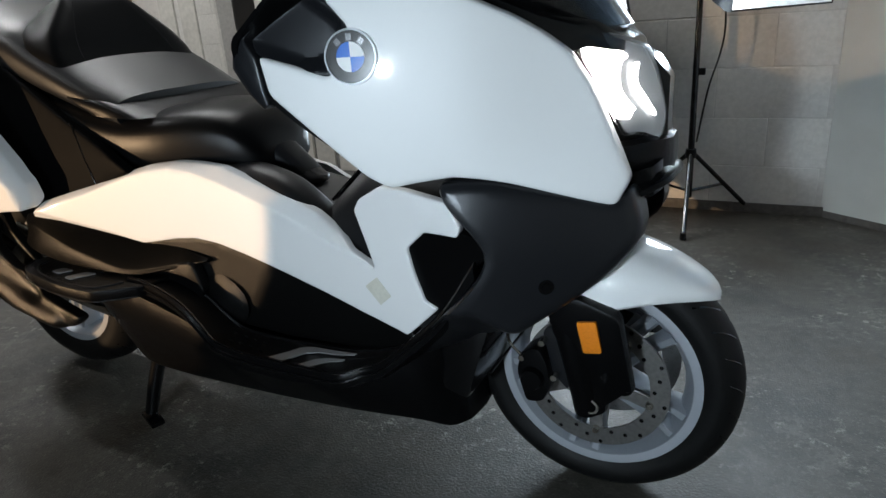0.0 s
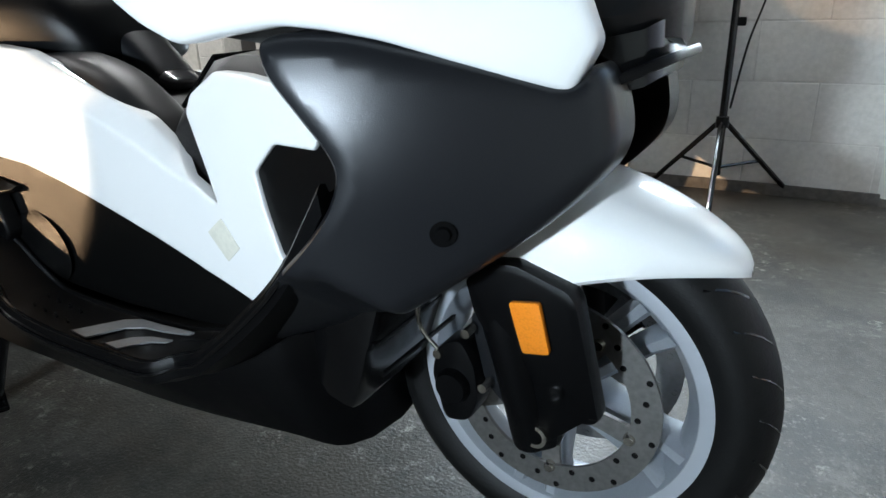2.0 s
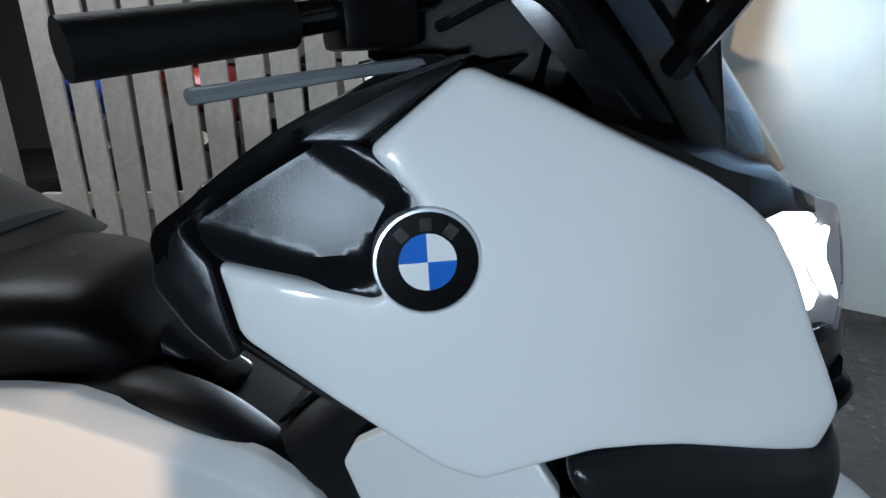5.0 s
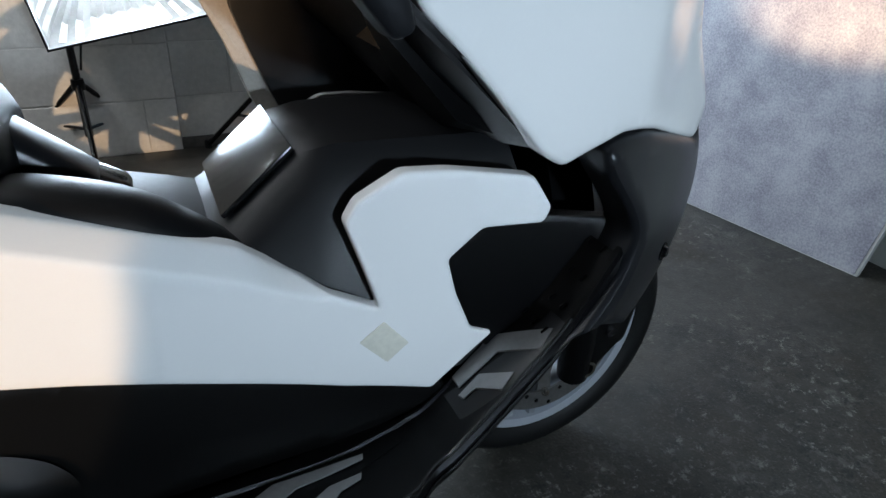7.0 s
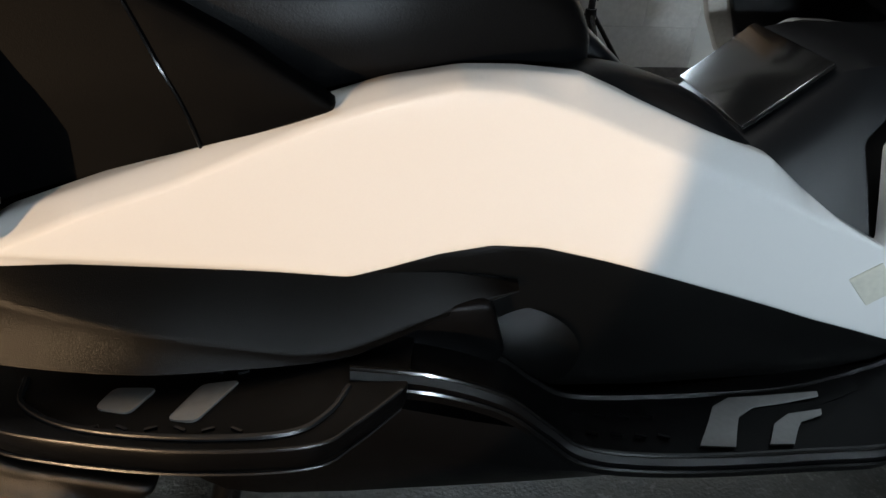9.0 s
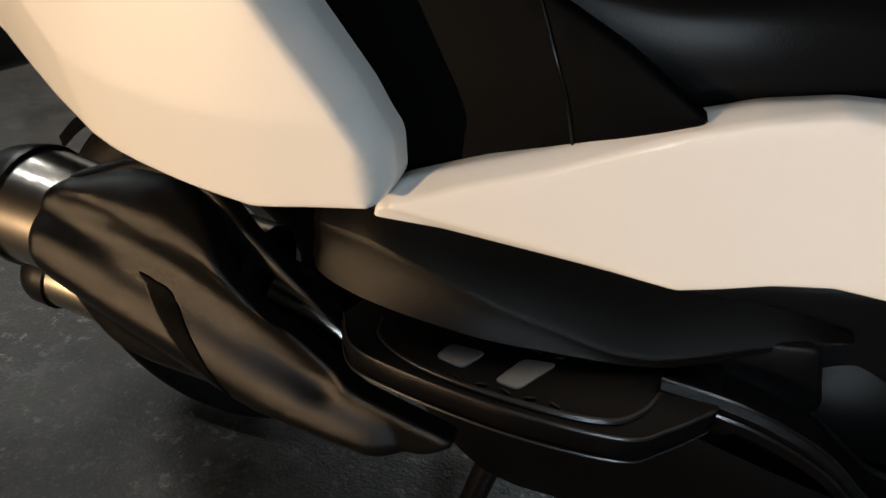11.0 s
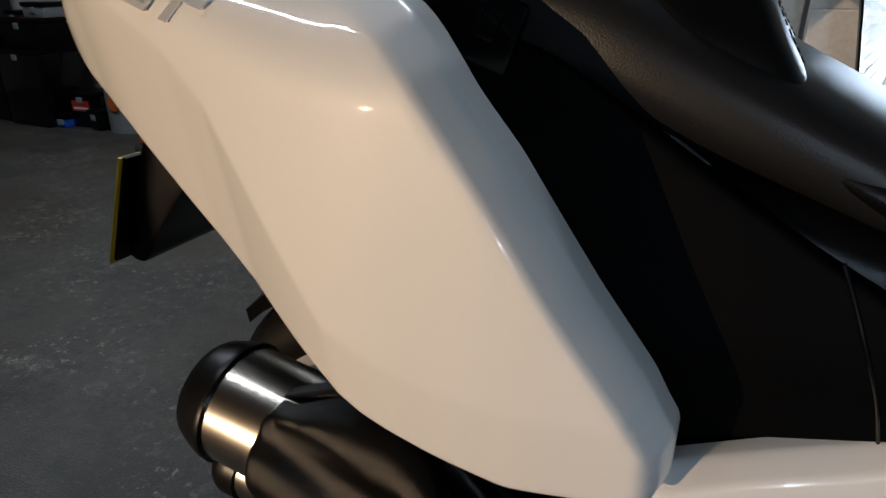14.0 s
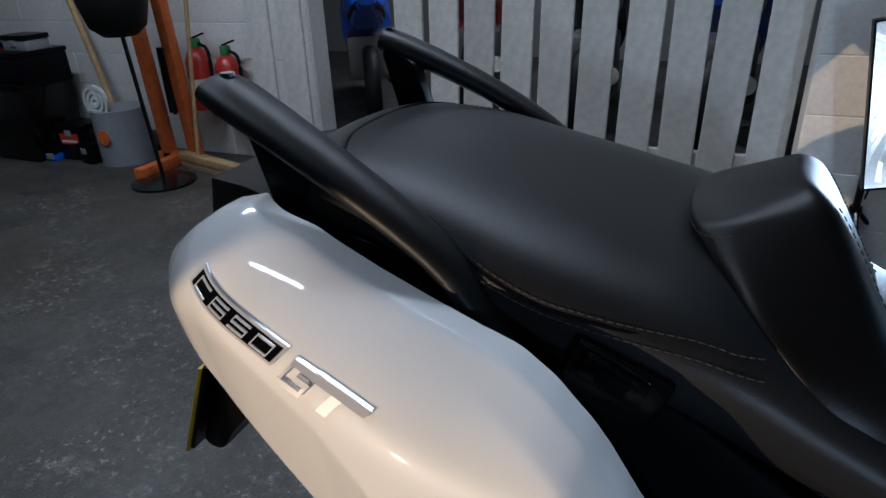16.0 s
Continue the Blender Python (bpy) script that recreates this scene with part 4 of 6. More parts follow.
def grooves(r, rim, hw, n=28):
    bms = []
    for k in range(n):
        a = 2 * math.pi * k / n
        for s in (-1, 1):
            pts = []
            for u in np.linspace(0.12, 0.85, 5):
                rr = rim + (r - rim) * float(np.interp(u, [0, 0.25, 0.51, 0.77, 0.95], [1, 0.98, 0.91, 0.78, 0.58])) - 0.0012
                aa = a + s * 0.05 + 0.22 * u
                pts.append((rr * math.cos(aa), s * hw * u, rr * math.sin(aa)))
            bms.append(tube(pts, 0.0022, 4, 6))
    return join(*bms)


def wheel(at, r, hw, rim, front=True):
    hub = part("front_wheel" if front else "rear_wheel", join(lathe([(0.0, -0.06), (0.030, -0.06), (0.034, -0.04), (0.034, 0.04), (0.030, 0.06), (0.0, 0.06)], 24)), ALLOY, bike, "silver alloy wheel with twin spokes")
    hub.matrix_world = pose(*at)
    part("tyre", tyre(r, rim, hw), RUBBER, hub, "black road tyre with curved grooves")
    tagged(part("tread_grooves", grooves(r, rim, hw), GLOSS, hub), kind="stuff")
    w = hw * 0.80
    part("rim", lathe([(rim + 0.003, -w), (rim + 0.004, -w + 0.006), (rim - 0.010, -w + 0.012), (rim - 0.020, -w * 0.55), (rim - 0.026, 0), (rim - 0.020, w * 0.55), (rim - 0.010, w - 0.012), (rim + 0.004, w - 0.006), (rim + 0.003, w), (rim - 0.016, w), (rim - 0.030, w * 0.6), (rim - 0.036, 0), (rim - 0.030, -w * 0.6), (rim - 0.016, -w)], 72, "y", (0, 0, 0), True), ALLOY, hub, "silver rim")
    for q in (-1, 1):
        part("rim_lip", lathe([(rim + 0.0035, q * (w + 0.0012)), (rim - 0.006, q * (w + 0.002)), (rim - 0.015, q * (w + 0.0005)), (rim - 0.015, q * (w - 0.004)), (rim + 0.0035, q * (w - 0.004))], 72, "y", (0, 0, 0), True), LIP, hub, "polished rim lip")
    for k in range(5):
        a = 72 * k + 45
        for s in (-1, 1):
            bm = loft([[(x, y - 0.012, z + s * g) for y, z in ((-t * 0.7, -b), (t, -b), (t, b), (-t * 0.7, b), (-t, b * 0.5), (-t, -b * 0.5))] for x, t, b, g in ((0.028, 0.030, 0.012, 0.012), (0.09, 0.024, 0.0115, 0.017), (0.14, 0.024, 0.011, 0.021), (rim - 0.022, 0.032, 0.013, 0.025))])
            bmesh.ops.transform(bm, matrix=pose(0, 0, 0, 0, -a, 0), verts=bm.verts[:])
            part("spoke", bm, ALLOY, hub)
    return hub


fw = wheel((-0.010, 0.065, 0.2660), 0.2650, 0.057, 0.196)
for side in (-1, 1):
    disc = part("brake_disc", lathe([(0.106, -0.0025), (0.143, -0.0025), (0.143, 0.0025), (0.106, 0.0025)], 60, "y", (0, side * 0.063, 0), True), DISC, fw, "drilled steel brake disc")
    tagged(part("drill_holes", join(*[lathe([(0, side * 0.0032), (0.0042, side * 0.0032), (0.0042, -0.0032 * side)], 8, "y", (r * math.cos(a), side * 0.063, r * math.sin(a))) for k in range(30) for r, a in ((0.114 + 0.011 * (k % 3), 2 * math.pi * k / 30),)]), GLOSS, disc, "dark drilled holes"), kind="stuff")
    carrier = []
    for k in range(5):
        a = 72 * k + 56
        bm = loft([[(x, side * 0.057 + t, z) for t, z in ((-0.003, -b), (0.003, -b), (0.003, b), (-0.003, b))] for x, b in ((0.03, 0.022), (0.07, 0.012), (0.114, 0.014))])
        bmesh.ops.transform(bm, matrix=pose(0, 0, 0, 0, -a, 0), verts=bm.verts[:])
        carrier.append(bm)
    part("disc_carrier", join(*carrier), DISC, disc)
    for k in range(5):
        a = radians(72 * k + 56)
        part("bolt", lathe([(0, side * 0.006), (0.006, side * 0.006), (0.008, side * 0.002), (0.008, -0.004 * side)], 12, "y", (0.110 * math.cos(a), side * 0.065, 0.110 * math.sin(a))), STEEL, disc)
    fork = part("fork_leg", tube([(-0.004, side * 0.062, 0.245), (-0.03, side * 0.085, 0.40), (-0.13, side * 0.088, 0.74)], [0.026, 0.026, 0.022], 16), PLASTIC, bike, "black fork leg")
    cover = part("fork_guard", prism([(-0.065, 0.468), (-0.039, 0.492), (-0.005, 0.496), (0.052, 0.477), (0.062, 0.465), (0.098, 0.340), (0.089, 0.332), (0.054, 0.327), (0.050, 0.288), (0.029, 0.274), (0.010, 0.284), (-0.021, 0.381), (-0.055, 0.430)], side * 0.088, side * 0.122, 0.006, 0.010), PLASTIC, fork, "black fork guard")
    part("side_reflector", prism([(-0.010, 0.454), (0.024, 0.460), (0.038, 0.407), (0.006, 0.402)], side * 0.118, side * 0.126, 0.004, 0.002), AMBER, cover, "amber side reflector")
    part("guard_screw", lathe([(0, 0.004), (0.006, 0.004), (0.008, 0.0), (0.008, -0.006)], 14, "y", (0.047, side * 0.123, 0.366)), CHROME, cover)
    part("axle_end", lathe([(0.010, side * 0.012), (0.015, side * 0.012), (0.017, 0.0), (0.017, -0.03 * side), (0.010, -0.03 * side), (0.010, side * 0.012)], 20, "y", (0.024, side * 0.118, 0.302)), STEEL, fork, "hollow steel axle end")
    caliper = part("brake_caliper", join(prism([(-0.128, 0.335), (-0.118, 0.375), (-0.085, 0.392), (-0.066, 0.36), (-0.06, 0.31), (-0.075, 0.275), (-0.11, 0.268)], side * 0.058, side * 0.108, 0.012, 0.005), lathe([(0, side * 0.012), (0.020, side * 0.012), (0.024, 0.004 * side), (0.024, -0.02 * side)], 20, "y", (-0.095, side * 0.108, 0.325))), PLASTIC, fork, "black brake caliper")
    for x, z in ((-0.074, 0.405), (-0.052, 0.335), (-0.115, 0.366)):
        part("bolt", lathe([(0, side * 0.01), (0.006, side * 0.01), (0.0065, -0.01 * side)], 10, "y", (x, side * 0.104, z)), STEEL, caliper)
    part("brake_hose", tube([(-0.115, side * 0.105, 0.366), (-0.14, side * 0.11, 0.40), (-0.135, side * 0.12, 0.46), (-0.15, side * 0.10, 0.56)], 0.003, 8), STEEL, caliper, "steel braided brake hose")
    part("caliper_bracket", prism([(-0.08, 0.42), (-0.05, 0.44), (-0.02, 0.36), (-0.03, 0.30), (-0.06, 0.33)], side * 0.075, side * 0.090, 0.01, 0.003), SATIN, fork)
    # the guard and what it carries lean in towards the hub; the caliper grips the disc
    for ob in fork.children_recursive:
        calm = ob is caliper or ob.parent is caliper or ob.name.startswith("caliper_bracket")
        for v in ob.data.vertices:
            lean = 0.037 if calm else min(0.042, max(0.0, (0.45 - v.co.z) * 0.38))
            v.co += Vector((-0.42 * lean, -side * lean, -0.85 * lean))
    fork.location.y = 0.13 if side == 1 else 0

rings = []
for x, hw, ze, zt in spline([(-0.10, 0.085, 0.50, 0.580), (-0.045, 0.100, 0.474, 0.583), (0.01, 0.103, 0.464, 0.582), (0.06, 0.098, 0.480, 0.570), (0.12, 0.080, 0.491, 0.547), (0.17, 0.054, 0.492, 0.520), (0.195, 0.028, 0.487, 0.501), (0.204, 0.008, 0.482, 0.488)], 26):
    arc = [(hw * math.copysign(abs(math.sin(a)) ** 0.8, a), ze + (zt - ze) * max(0, math.cos(a)) ** 0.75) for a in np.linspace(-math.pi / 2, math.pi / 2, 19)]
    rings.append([(x, y, z) for y, z in arc] + [(x, y * 0.95, z - 0.005) for y, z in reversed(arc)])
part("front_mudguard", loft(rings), WHITE, bike, "glossy white front mudguard")

wheel((-1.583, 0.0, 0.300), 0.286, 0.078, 0.196, False)
part("swingarm", tube([(-1.583, 0.18, 0.30), (-1.20, 0.18, 0.33), (-1.0, 0.12, 0.36)], [0.04, 0.05, 0.05], 12), SATIN, bike, "dark swingarm")
part("engine_block", box((0.55, 0.30, 0.28), (-1.10, 0.0, 0.42), 0.05), PLASTIC, bike, "black engine casing")
part("rear_hugger", loft([[(-1.583 + r * math.cos(a), y, 0.30 + r * math.sin(a)) for y, r in ((-0.07, 0.285), (-0.06, 0.305), (0, 0.315), (0.06, 0.305), (0.07, 0.285))] for a in np.linspace(radians(20), radians(135), 16)], False, False), PLASTIC, bike, "black rear hugger")

# ---- exhaust ----
EX_A, EX_B = Vector((-1.36, -0.228, 0.452)), Vector((-1.665, -0.225, 0.500))
ex = part("muffler", tube([EX_A, EX_B], 0.072, 28), STEEL, bike, "brushed steel muffler with black end caps")
d = (EX_B - EX_A).normalized()
part("end_cap", tube([EX_B - d * 0.004, EX_B + d * 0.008, EX_B + d * 0.040, EX_B + d * 0.046], [0.077, 0.077, 0.074, 0.066, 0.058, 0.054], 28, 12), CAPBLACK, ex, "matt black muffler end cap")
low = Vector((0.0, 0.012, -0.105))
lo = part("lower_muffler", tube([EX_A + low, EX_B + low + d * 0.01], 0.046, 22), STEEL, ex, "smaller brushed steel lower tube")
part("end_cap", tube([EX_B + low, EX_B + low + d * 0.03, EX_B + low + d * 0.05], [0.050, 0.050, 0.03], 22, 6), CAPBLACK, lo, "black tail pipe cap")
part("downpipe", tube([(-1.36, -0.215, 0.43), (-1.17, -0.19, 0.35), (-1.0, -0.15, 0.30), (-0.8, -0.08, 0.27)], [0.05, 0.035, 0.028, 0.028], 14), STEEL, ex, "steel down pipe")


def shield_w(x, z):
    """Heat shield wraps over the two tubes."""
    return 0.315 + 0.05 * (x + 1.35) * -0.4 - 5.5 * max(0, abs(z - 0.47 + 0.15 * (x + 1.45)) - 0.075) ** 1.6


RIDGE = [(-1.545, 0.515), (-1.469, 0.469), (-1.39, 0.430), (-1.312, 0.384), (-1.20, 0.345)]
CROWN = [(-1.52, 0.592), (-1.473, 0.590), (-1.405, 0.578), (-1.347, 0.545), (-1.29, 0.490)]
CHANNEL = [(-1.55, 0.566), (-1.51, 0.556), (-1.409, 0.520), (-1.324, 0.470), (-1.25, 0.415)]


def shield_face(x, z):
    """The shield: a broad lower ridge, a narrow crown and a smooth hollow between them."""
    p = [(x, z)]
    low = max(0.0, 1 - (float(edge_distance(p, RIDGE, False)[0]) / 0.040) ** 2)
    top = max(0.0, 1 - (float(edge_distance(p, CROWN, False)[0]) / 0.026) ** 2)
    mid = max(0.0, 1 - (float(edge_distance(p, CHANNEL, False)[0]) / 0.024) ** 2)
    return shield_w(x, z) + 0.004 + 0.020 * low + 0.010 * top - 0.009 * mid


part("heat_shield", sheet([(-1.556, 0.575), (-1.480, 0.594), (-1.405, 0.592), (-1.362, 0.565), (-1.325, 0.508), (-1.265, 0.448), (-1.215, 0.407), (-1.10, 0.368), (-1.14, 0.340), (-1.222, 0.325), (-1.325, 0.330), (-1.417, 0.338), (-1.513, 0.412), (-1.560, 0.495)], shield_face, 0.01, 0.008, 0.008, 0.02), FLAKE, ex, "metal flake black heat shield")
# no opening is cut: the slot's shade is a near-black sheet on the shield
part("shield_slot", sheet([(-1.442, 0.508), (-1.409, 0.493), (-1.375, 0.440), (-1.343, 0.380), (-1.385, 0.425), (-1.415, 0.468)], lambda x, z: shield_face(x, z) + 0.0015, 0.002, 0.001, 0.01, 0.005), SLOT_SHADE, ex, "dark patch laid on the heat shield for its shaded slot")
part("upper_shield", sheet([(-1.56, 0.572), (-1.47, 0.604), (-1.39, 0.60), (-1.33, 0.55), (-1.22, 0.44), (-1.30, 0.50), (-1.40, 0.56)], lambda x, z: 0.285 - 0.4 * max(0, z - 0.55), 0.008, 0.006, 0.02, 0.012), FLAKE, ex, "black upper guard")

# ---- passenger footrest and wing ----
WING_LINE = [(-1.262, 0.592, 0.272, 0.545, 0.285), (-1.245, 0.598, 0.276, 0.533, 0.300), (-1.19, 0.600, 0.283, 0.522, 0.312), (-1.10, 0.582, 0.268, 0.508, 0.312), (-1.03, 0.568, 0.252, 0.497, 0.298), (-0.945, 0.545, 0.232, 0.483, 0.273), (-0.90, 0.540, 0.222, 0.486, 0.256), (-0.84, 0.532, 0.212, 0.497, 0.232), (-0.772, 0.514, 0.203, 0.510, 0.212)]


def wing(side):
    """A roof-like blade: a rounded upper face, a sharp outer edge and a hollow underside."""
    rings = []
    for x, za, ya, zb, yb in spline(WING_LINE, 48):
        dy, dz = yb - ya, za - zb
        r = float(np.interp(x, [-1.262, -1.20, -0.97, -0.772], [0.30, 0.34, 0.97, 0.97]))
        fold = (ya + dy * (0.25 + 0.75 * r), za - dz * r * 0.9)
        ring = [(ya - 0.02, za - 0.004), (ya, za), (ya + (fold[0] - ya) * 0.5, za + (fold[1] - za) * 0.46), (ya + (fold[0] - ya) * 0.93, za + (fold[1] - za) * 0.91), fold]
        for f in (0.12, 0.5, 0.88):
            hollow = 0.006 * math.sin(math.pi * f) * (1 - r)
            ring.append((fold[0] + (yb - fold[0]) * f - hollow, fold[1] + (zb - fold[1]) * f))
        ring += [(yb, zb), (yb - 0.004, zb - 0.004), (yb - 0.35 * dy - 0.004, zb + 0.25 * dz - 0.004), (ya - 0.012, zb + 0.35 * dz - 0.004), (ya - 0.03, za - 0.02)]
        rings.append([(x, side * y, z) for y, z in ring])
    return loft(rings)


for side in (-1, 1):
    rest = part("passenger_board", prism([(-1.225, -0.310), (-1.195, -0.348), (-1.146, -0.362), (-1.05, -0.372), (-0.955, -0.366), (-0.92, -0.34), (-0.88, -0.30), (-0.87, -0.22), (-1.20, -0.22)], 0.463, 0.487, 0.012, 0.003, "xy"), PLASTIC, bike, "black passenger footboard")
    bmesh_turn = pose(-1.07, 0, 0.487, 0, 4, 0) @ pose(1.07, 0, -0.487)
    rest.data.transform(bmesh_turn)
    if side == 1:
        rest.data.transform(Matrix.Diagonal((1, -1, 1, 1)))
        rest.data.flip_normals()
    for pts in ([(-1.115, 0.309), (-1.082, 0.308), (-1.096, 0.336), (-1.123, 0.331)], [(-1.049, 0.303), (-1.019, 0.297), (-1.045, 0.343), (-1.067, 0.341)]):
        bm = prism([(x, -y) for x, y in pts], 0.487, 0.4895, 0.006, 0.0005, "xy")
        bmesh.ops.transform(bm, matrix=bmesh_turn, verts=bm.verts[:])
        if side == 1:
            bmesh.ops.transform(bm, matrix=Matrix.Diagonal((1, -1, 1, 1)), verts=bm.verts[:])
        part("insert", bm, INSERT, rest, "brushed aluminium insert")
    ring = [(-1.185, 0.300), (-1.175, 0.328), (-1.13, 0.350), (-1.05, 0.358), (-0.975, 0.352), (-0.945, 0.330), (-0.93, 0.300)]
    bm = tube([(x, side * y, 0.488) for x, y in ring], 0.0028, 6, 40)
    bmesh.ops.transform(bm, matrix=bmesh_turn, verts=bm.verts[:])
    # thin satin tubes drawn in as the highlights along the board's edges
    for outer, z in (([(-1.222, 0.306), (-1.196, 0.345), (-1.146, 0.360), (-1.05, 0.370), (-0.957, 0.364), (-0.922, 0.340), (-0.885, 0.302)], 0.4875), ([(-1.222, 0.308), (-1.196, 0.348), (-1.146, 0.363), (-1.05, 0.373), (-0.957, 0.367), (-0.922, 0.343), (-0.885, 0.304)], 0.466)):
        line = tube([(x, side * y, z) for x, y in outer], 0.0016, 6, 40)
        bmesh.ops.transform(line, matrix=bmesh_turn, verts=line.verts[:])
        part("edge_line", line, SATIN, rest, "thin satin tube that draws the highlight along the edge")
    grips = []
    for k in range(14):
        gx, gy = -1.145 + 0.021 * (k % 7) + 0.006 * (k // 7), 0.286 if k < 7 else 0.349
        grips.append(box((0.009, 0.0022, 0.002), (gx, side * gy, 0.488), 0, (0, 0, side * (25 if k % 2 else -20))))
    grips = join(*grips)
    bmesh.ops.transform(grips, matrix=bmesh_turn, verts=grips.verts[:])
    tagged(part("grip_dashes", grips, SATIN, rest, "small raised grip dashes"), kind="stuff")
    part("pad_rim", bm, SATIN, rest, "raised rim round the foot pad")
    part("side_wing", wing(side), WING, bike, "black grained wing under the side panel", 50)
    part("tray_wall", sheet([(-1.20, 0.535), (-0.90, 0.50), (-0.80, 0.51), (-0.78, 0.44), (-0.86, 0.38), (-0.98, 0.36), (-1.15, 0.40), (-1.21, 0.48)], lambda x, z: 0.235 + 0.06 * (-x - 0.9), 0.012, 0.006, 0.03, 0.014, (), side), PLASTIC, bike, "black frame cover")
# ---- tail, seat, rails ----
TAIL = [(-1.180, 0.622), (-1.236, 0.618), (-1.285, 0.613), (-1.347, 0.628), (-1.41, 0.649), (-1.475, 0.686), (-1.55, 0.738), (-1.62, 0.788), (-1.70, 0.848), (-1.78, 0.890), (-1.85, 0.932), (-1.876, 0.955), (-1.858, 0.976), (-1.812, 1.010), (-1.765, 1.040), (-1.72, 1.054), (-1.643, 1.041), (-1.567, 1.020), (-1.516, 1.007), (-1.475, 0.997), (-1.433, 0.987), (-1.40, 0.975), (-1.37, 0.958), (-1.340, 0.930), (-1.294, 0.871), (-1.234, 0.780), (-1.190, 0.719), (-1.169, 0.680), (-1.169, 0.642)]
FRONT_EDGE = [(-1.470, 1.004), (-1.431, 0.992), (-1.397, 0.980), (-1.367, 0.963), (-1.336, 0.934), (-1.290, 0.871), (-1.230, 0.780), (-1.186, 0.719), (-1.165, 0.680), (-1.163, 0.62)]


def tail_table():
    """The tail's half width on a grid of x and z, with its bends eased."""
    gx, gz = np.linspace(-2.0, -1.1, 226), np.linspace(0.55, 1.10, 138)
    x, z = np.meshgrid(gx, gz, indexing="ij")
    base = np.interp(x, [-1.9, -1.88, -1.8, -1.7, -1.6, -1.5, -1.4, -1.28, -1.17], [0.16, 0.20, 0.265, 0.305, 0.330, 0.352, 0.362, 0.356, 0.340])
    pad = np.concatenate([np.repeat(base[:1], 8, 0), base, np.repeat(base[-1:], 8, 0)])
    base = sum(pad[k : k + 226] for k in range(17)) / 17
    top = np.interp(x, [-1.87, -1.72, -1.643, -1.567, -1.516, -1.475, -1.433, -1.40], [1.0, 1.054, 1.041, 1.020, 1.007, 0.997, 0.990, 0.988])
    pad = np.concatenate([np.repeat(top[:1], 10, 0), top, np.repeat(top[-1:], 10, 0)])
    top = sum(pad[k : k + 226] for k in range(21)) / 21
    over = 0.085 * np.clip((z - top + 0.09) / 0.09, 0, 1.1) ** 2.4
    w = base - over
    return gx, gz, w


TAIL_GX, TAIL_GZ, TAIL_GW = tail_table()


FOLD = [(-1.80, 1.015), (-1.735, 1.000), (-1.66, 0.966), (-1.58, 0.930), (-1.534, 0.894), (-1.505, 0.850), (-1.463, 0.782), (-1.43, 0.732), (-1.385, 0.712), (-1.33, 0.699), (-1.26, 0.695), (-1.17, 0.700)]
BEVEL = spline(FRONT_EDGE[1:-1], 24)
BEVEL_ACROSS = np.gradient(BEVEL, axis=0)
BEVEL = (BEVEL + 0.023 * np.stack([BEVEL_ACROSS[:, 1], -BEVEL_ACROSS[:, 0]], 1) / np.linalg.norm(BEVEL_ACROSS, axis=1, keepdims=True)).tolist()


def TAIL_W(x, z):
    """The tail's half width: a bevel along the front edge, a fold that runs down the flank."""
    face = bent(1 - float(edge_distance([(x, z)], FRONT_EDGE, False)[0]) / 0.023, 0.10) * min(1.0, max(0.0, (0.995 - z) / 0.05))
    return tail_body(x, z) - 0.036 * min(1.2, face) - 0.20 * 0.02 * bent((along(FOLD, x) - z) / 0.02, 0.15)


def tail_body(x, z):
    u = min(224.999, max(0, (x + 2.0) / 0.9 * 225))
    v = min(136.999, max(0, (z - 0.55) / 0.55 * 137))
    i, j = int(u), int(v)
    a, b = u - i, v - j
    t = TAIL_GW
    return float((1 - a) * ((1 - b) * t[i, j] + b * t[i, j + 1]) + a * ((1 - b) * t[i + 1, j] + b * t[i + 1, j + 1]))


both("tail_panel", TAIL, TAIL_W, WHITE, "glossy white tail panel", thick=0.02, lip=0.004, res=0.008, r=0.007, lines=(FOLD, BEVEL))
both("seat_side", [(-1.18, 0.60), (-1.04, 0.66), (-0.93, 0.695), (-1.0, 0.745), (-1.10, 0.80), (-1.20, 0.86), (-1.30, 0.925), (-1.40, 0.962), (-1.50, 0.985), (-1.55, 0.975), (-1.45, 0.85), (-1.30, 0.65)], lambda x, z: 0.238 - 0.15 * max(0, z - 0.72) + 0.05 * (-x - 1.1), SHADED_SIDE, "matt black seat side cover, darkened for the shade of the tail", thick=0.01, lip=0.006, res=0.022)
for s in (-1, 1):
    part("cover_seam", tube([(x, s * (0.2374 - 0.15 * max(0, z - 0.72) + 0.05 * (-x - 1.1)), z) for x, z in ((-1.084, 0.796), (-1.070, 0.765), (-1.056, 0.730), (-1.044, 0.697), (-1.033, 0.650))], 0.0030, 8, 20, 0.6), GLOSS, bike, "moulded seam in the seat side cover")
part("tail_core", loft([[(x, y * hw, z0 + (z1 - z0) * t) for y, t in ((-0.8, 0), (-1, 0.4), (-0.9, 1), (0.9, 1), (1, 0.4), (0.8, 0))] for x, hw, z0, z1 in ((-0.98, 0.18, 0.50, 0.70), (-1.20, 0.21, 0.58, 0.86), (-1.40, 0.23, 0.66, 0.98), (-1.60, 0.22, 0.78, 1.03), (-1.78, 0.15, 0.90, 1.04), (-1.86, 0.11, 0.94, 1.03))]), PLASTIC, bike, "black inner tail body")
part("tail_lamp", loft([[(x, y * hw, z0 + (z1 - z0) * t) for y, t in ((-1, 0.2), (-0.9, 1), (0.9, 1), (1, 0.2), (0.7, 0), (-0.7, 0))] for x, hw, z0, z1 in ((-1.82, 0.10, 0.960, 1.030), (-1.855, 0.085, 0.968, 1.018), (-1.87, 0.05, 0.98, 1.008))]), REDLENS, bike, "red tail lamp")

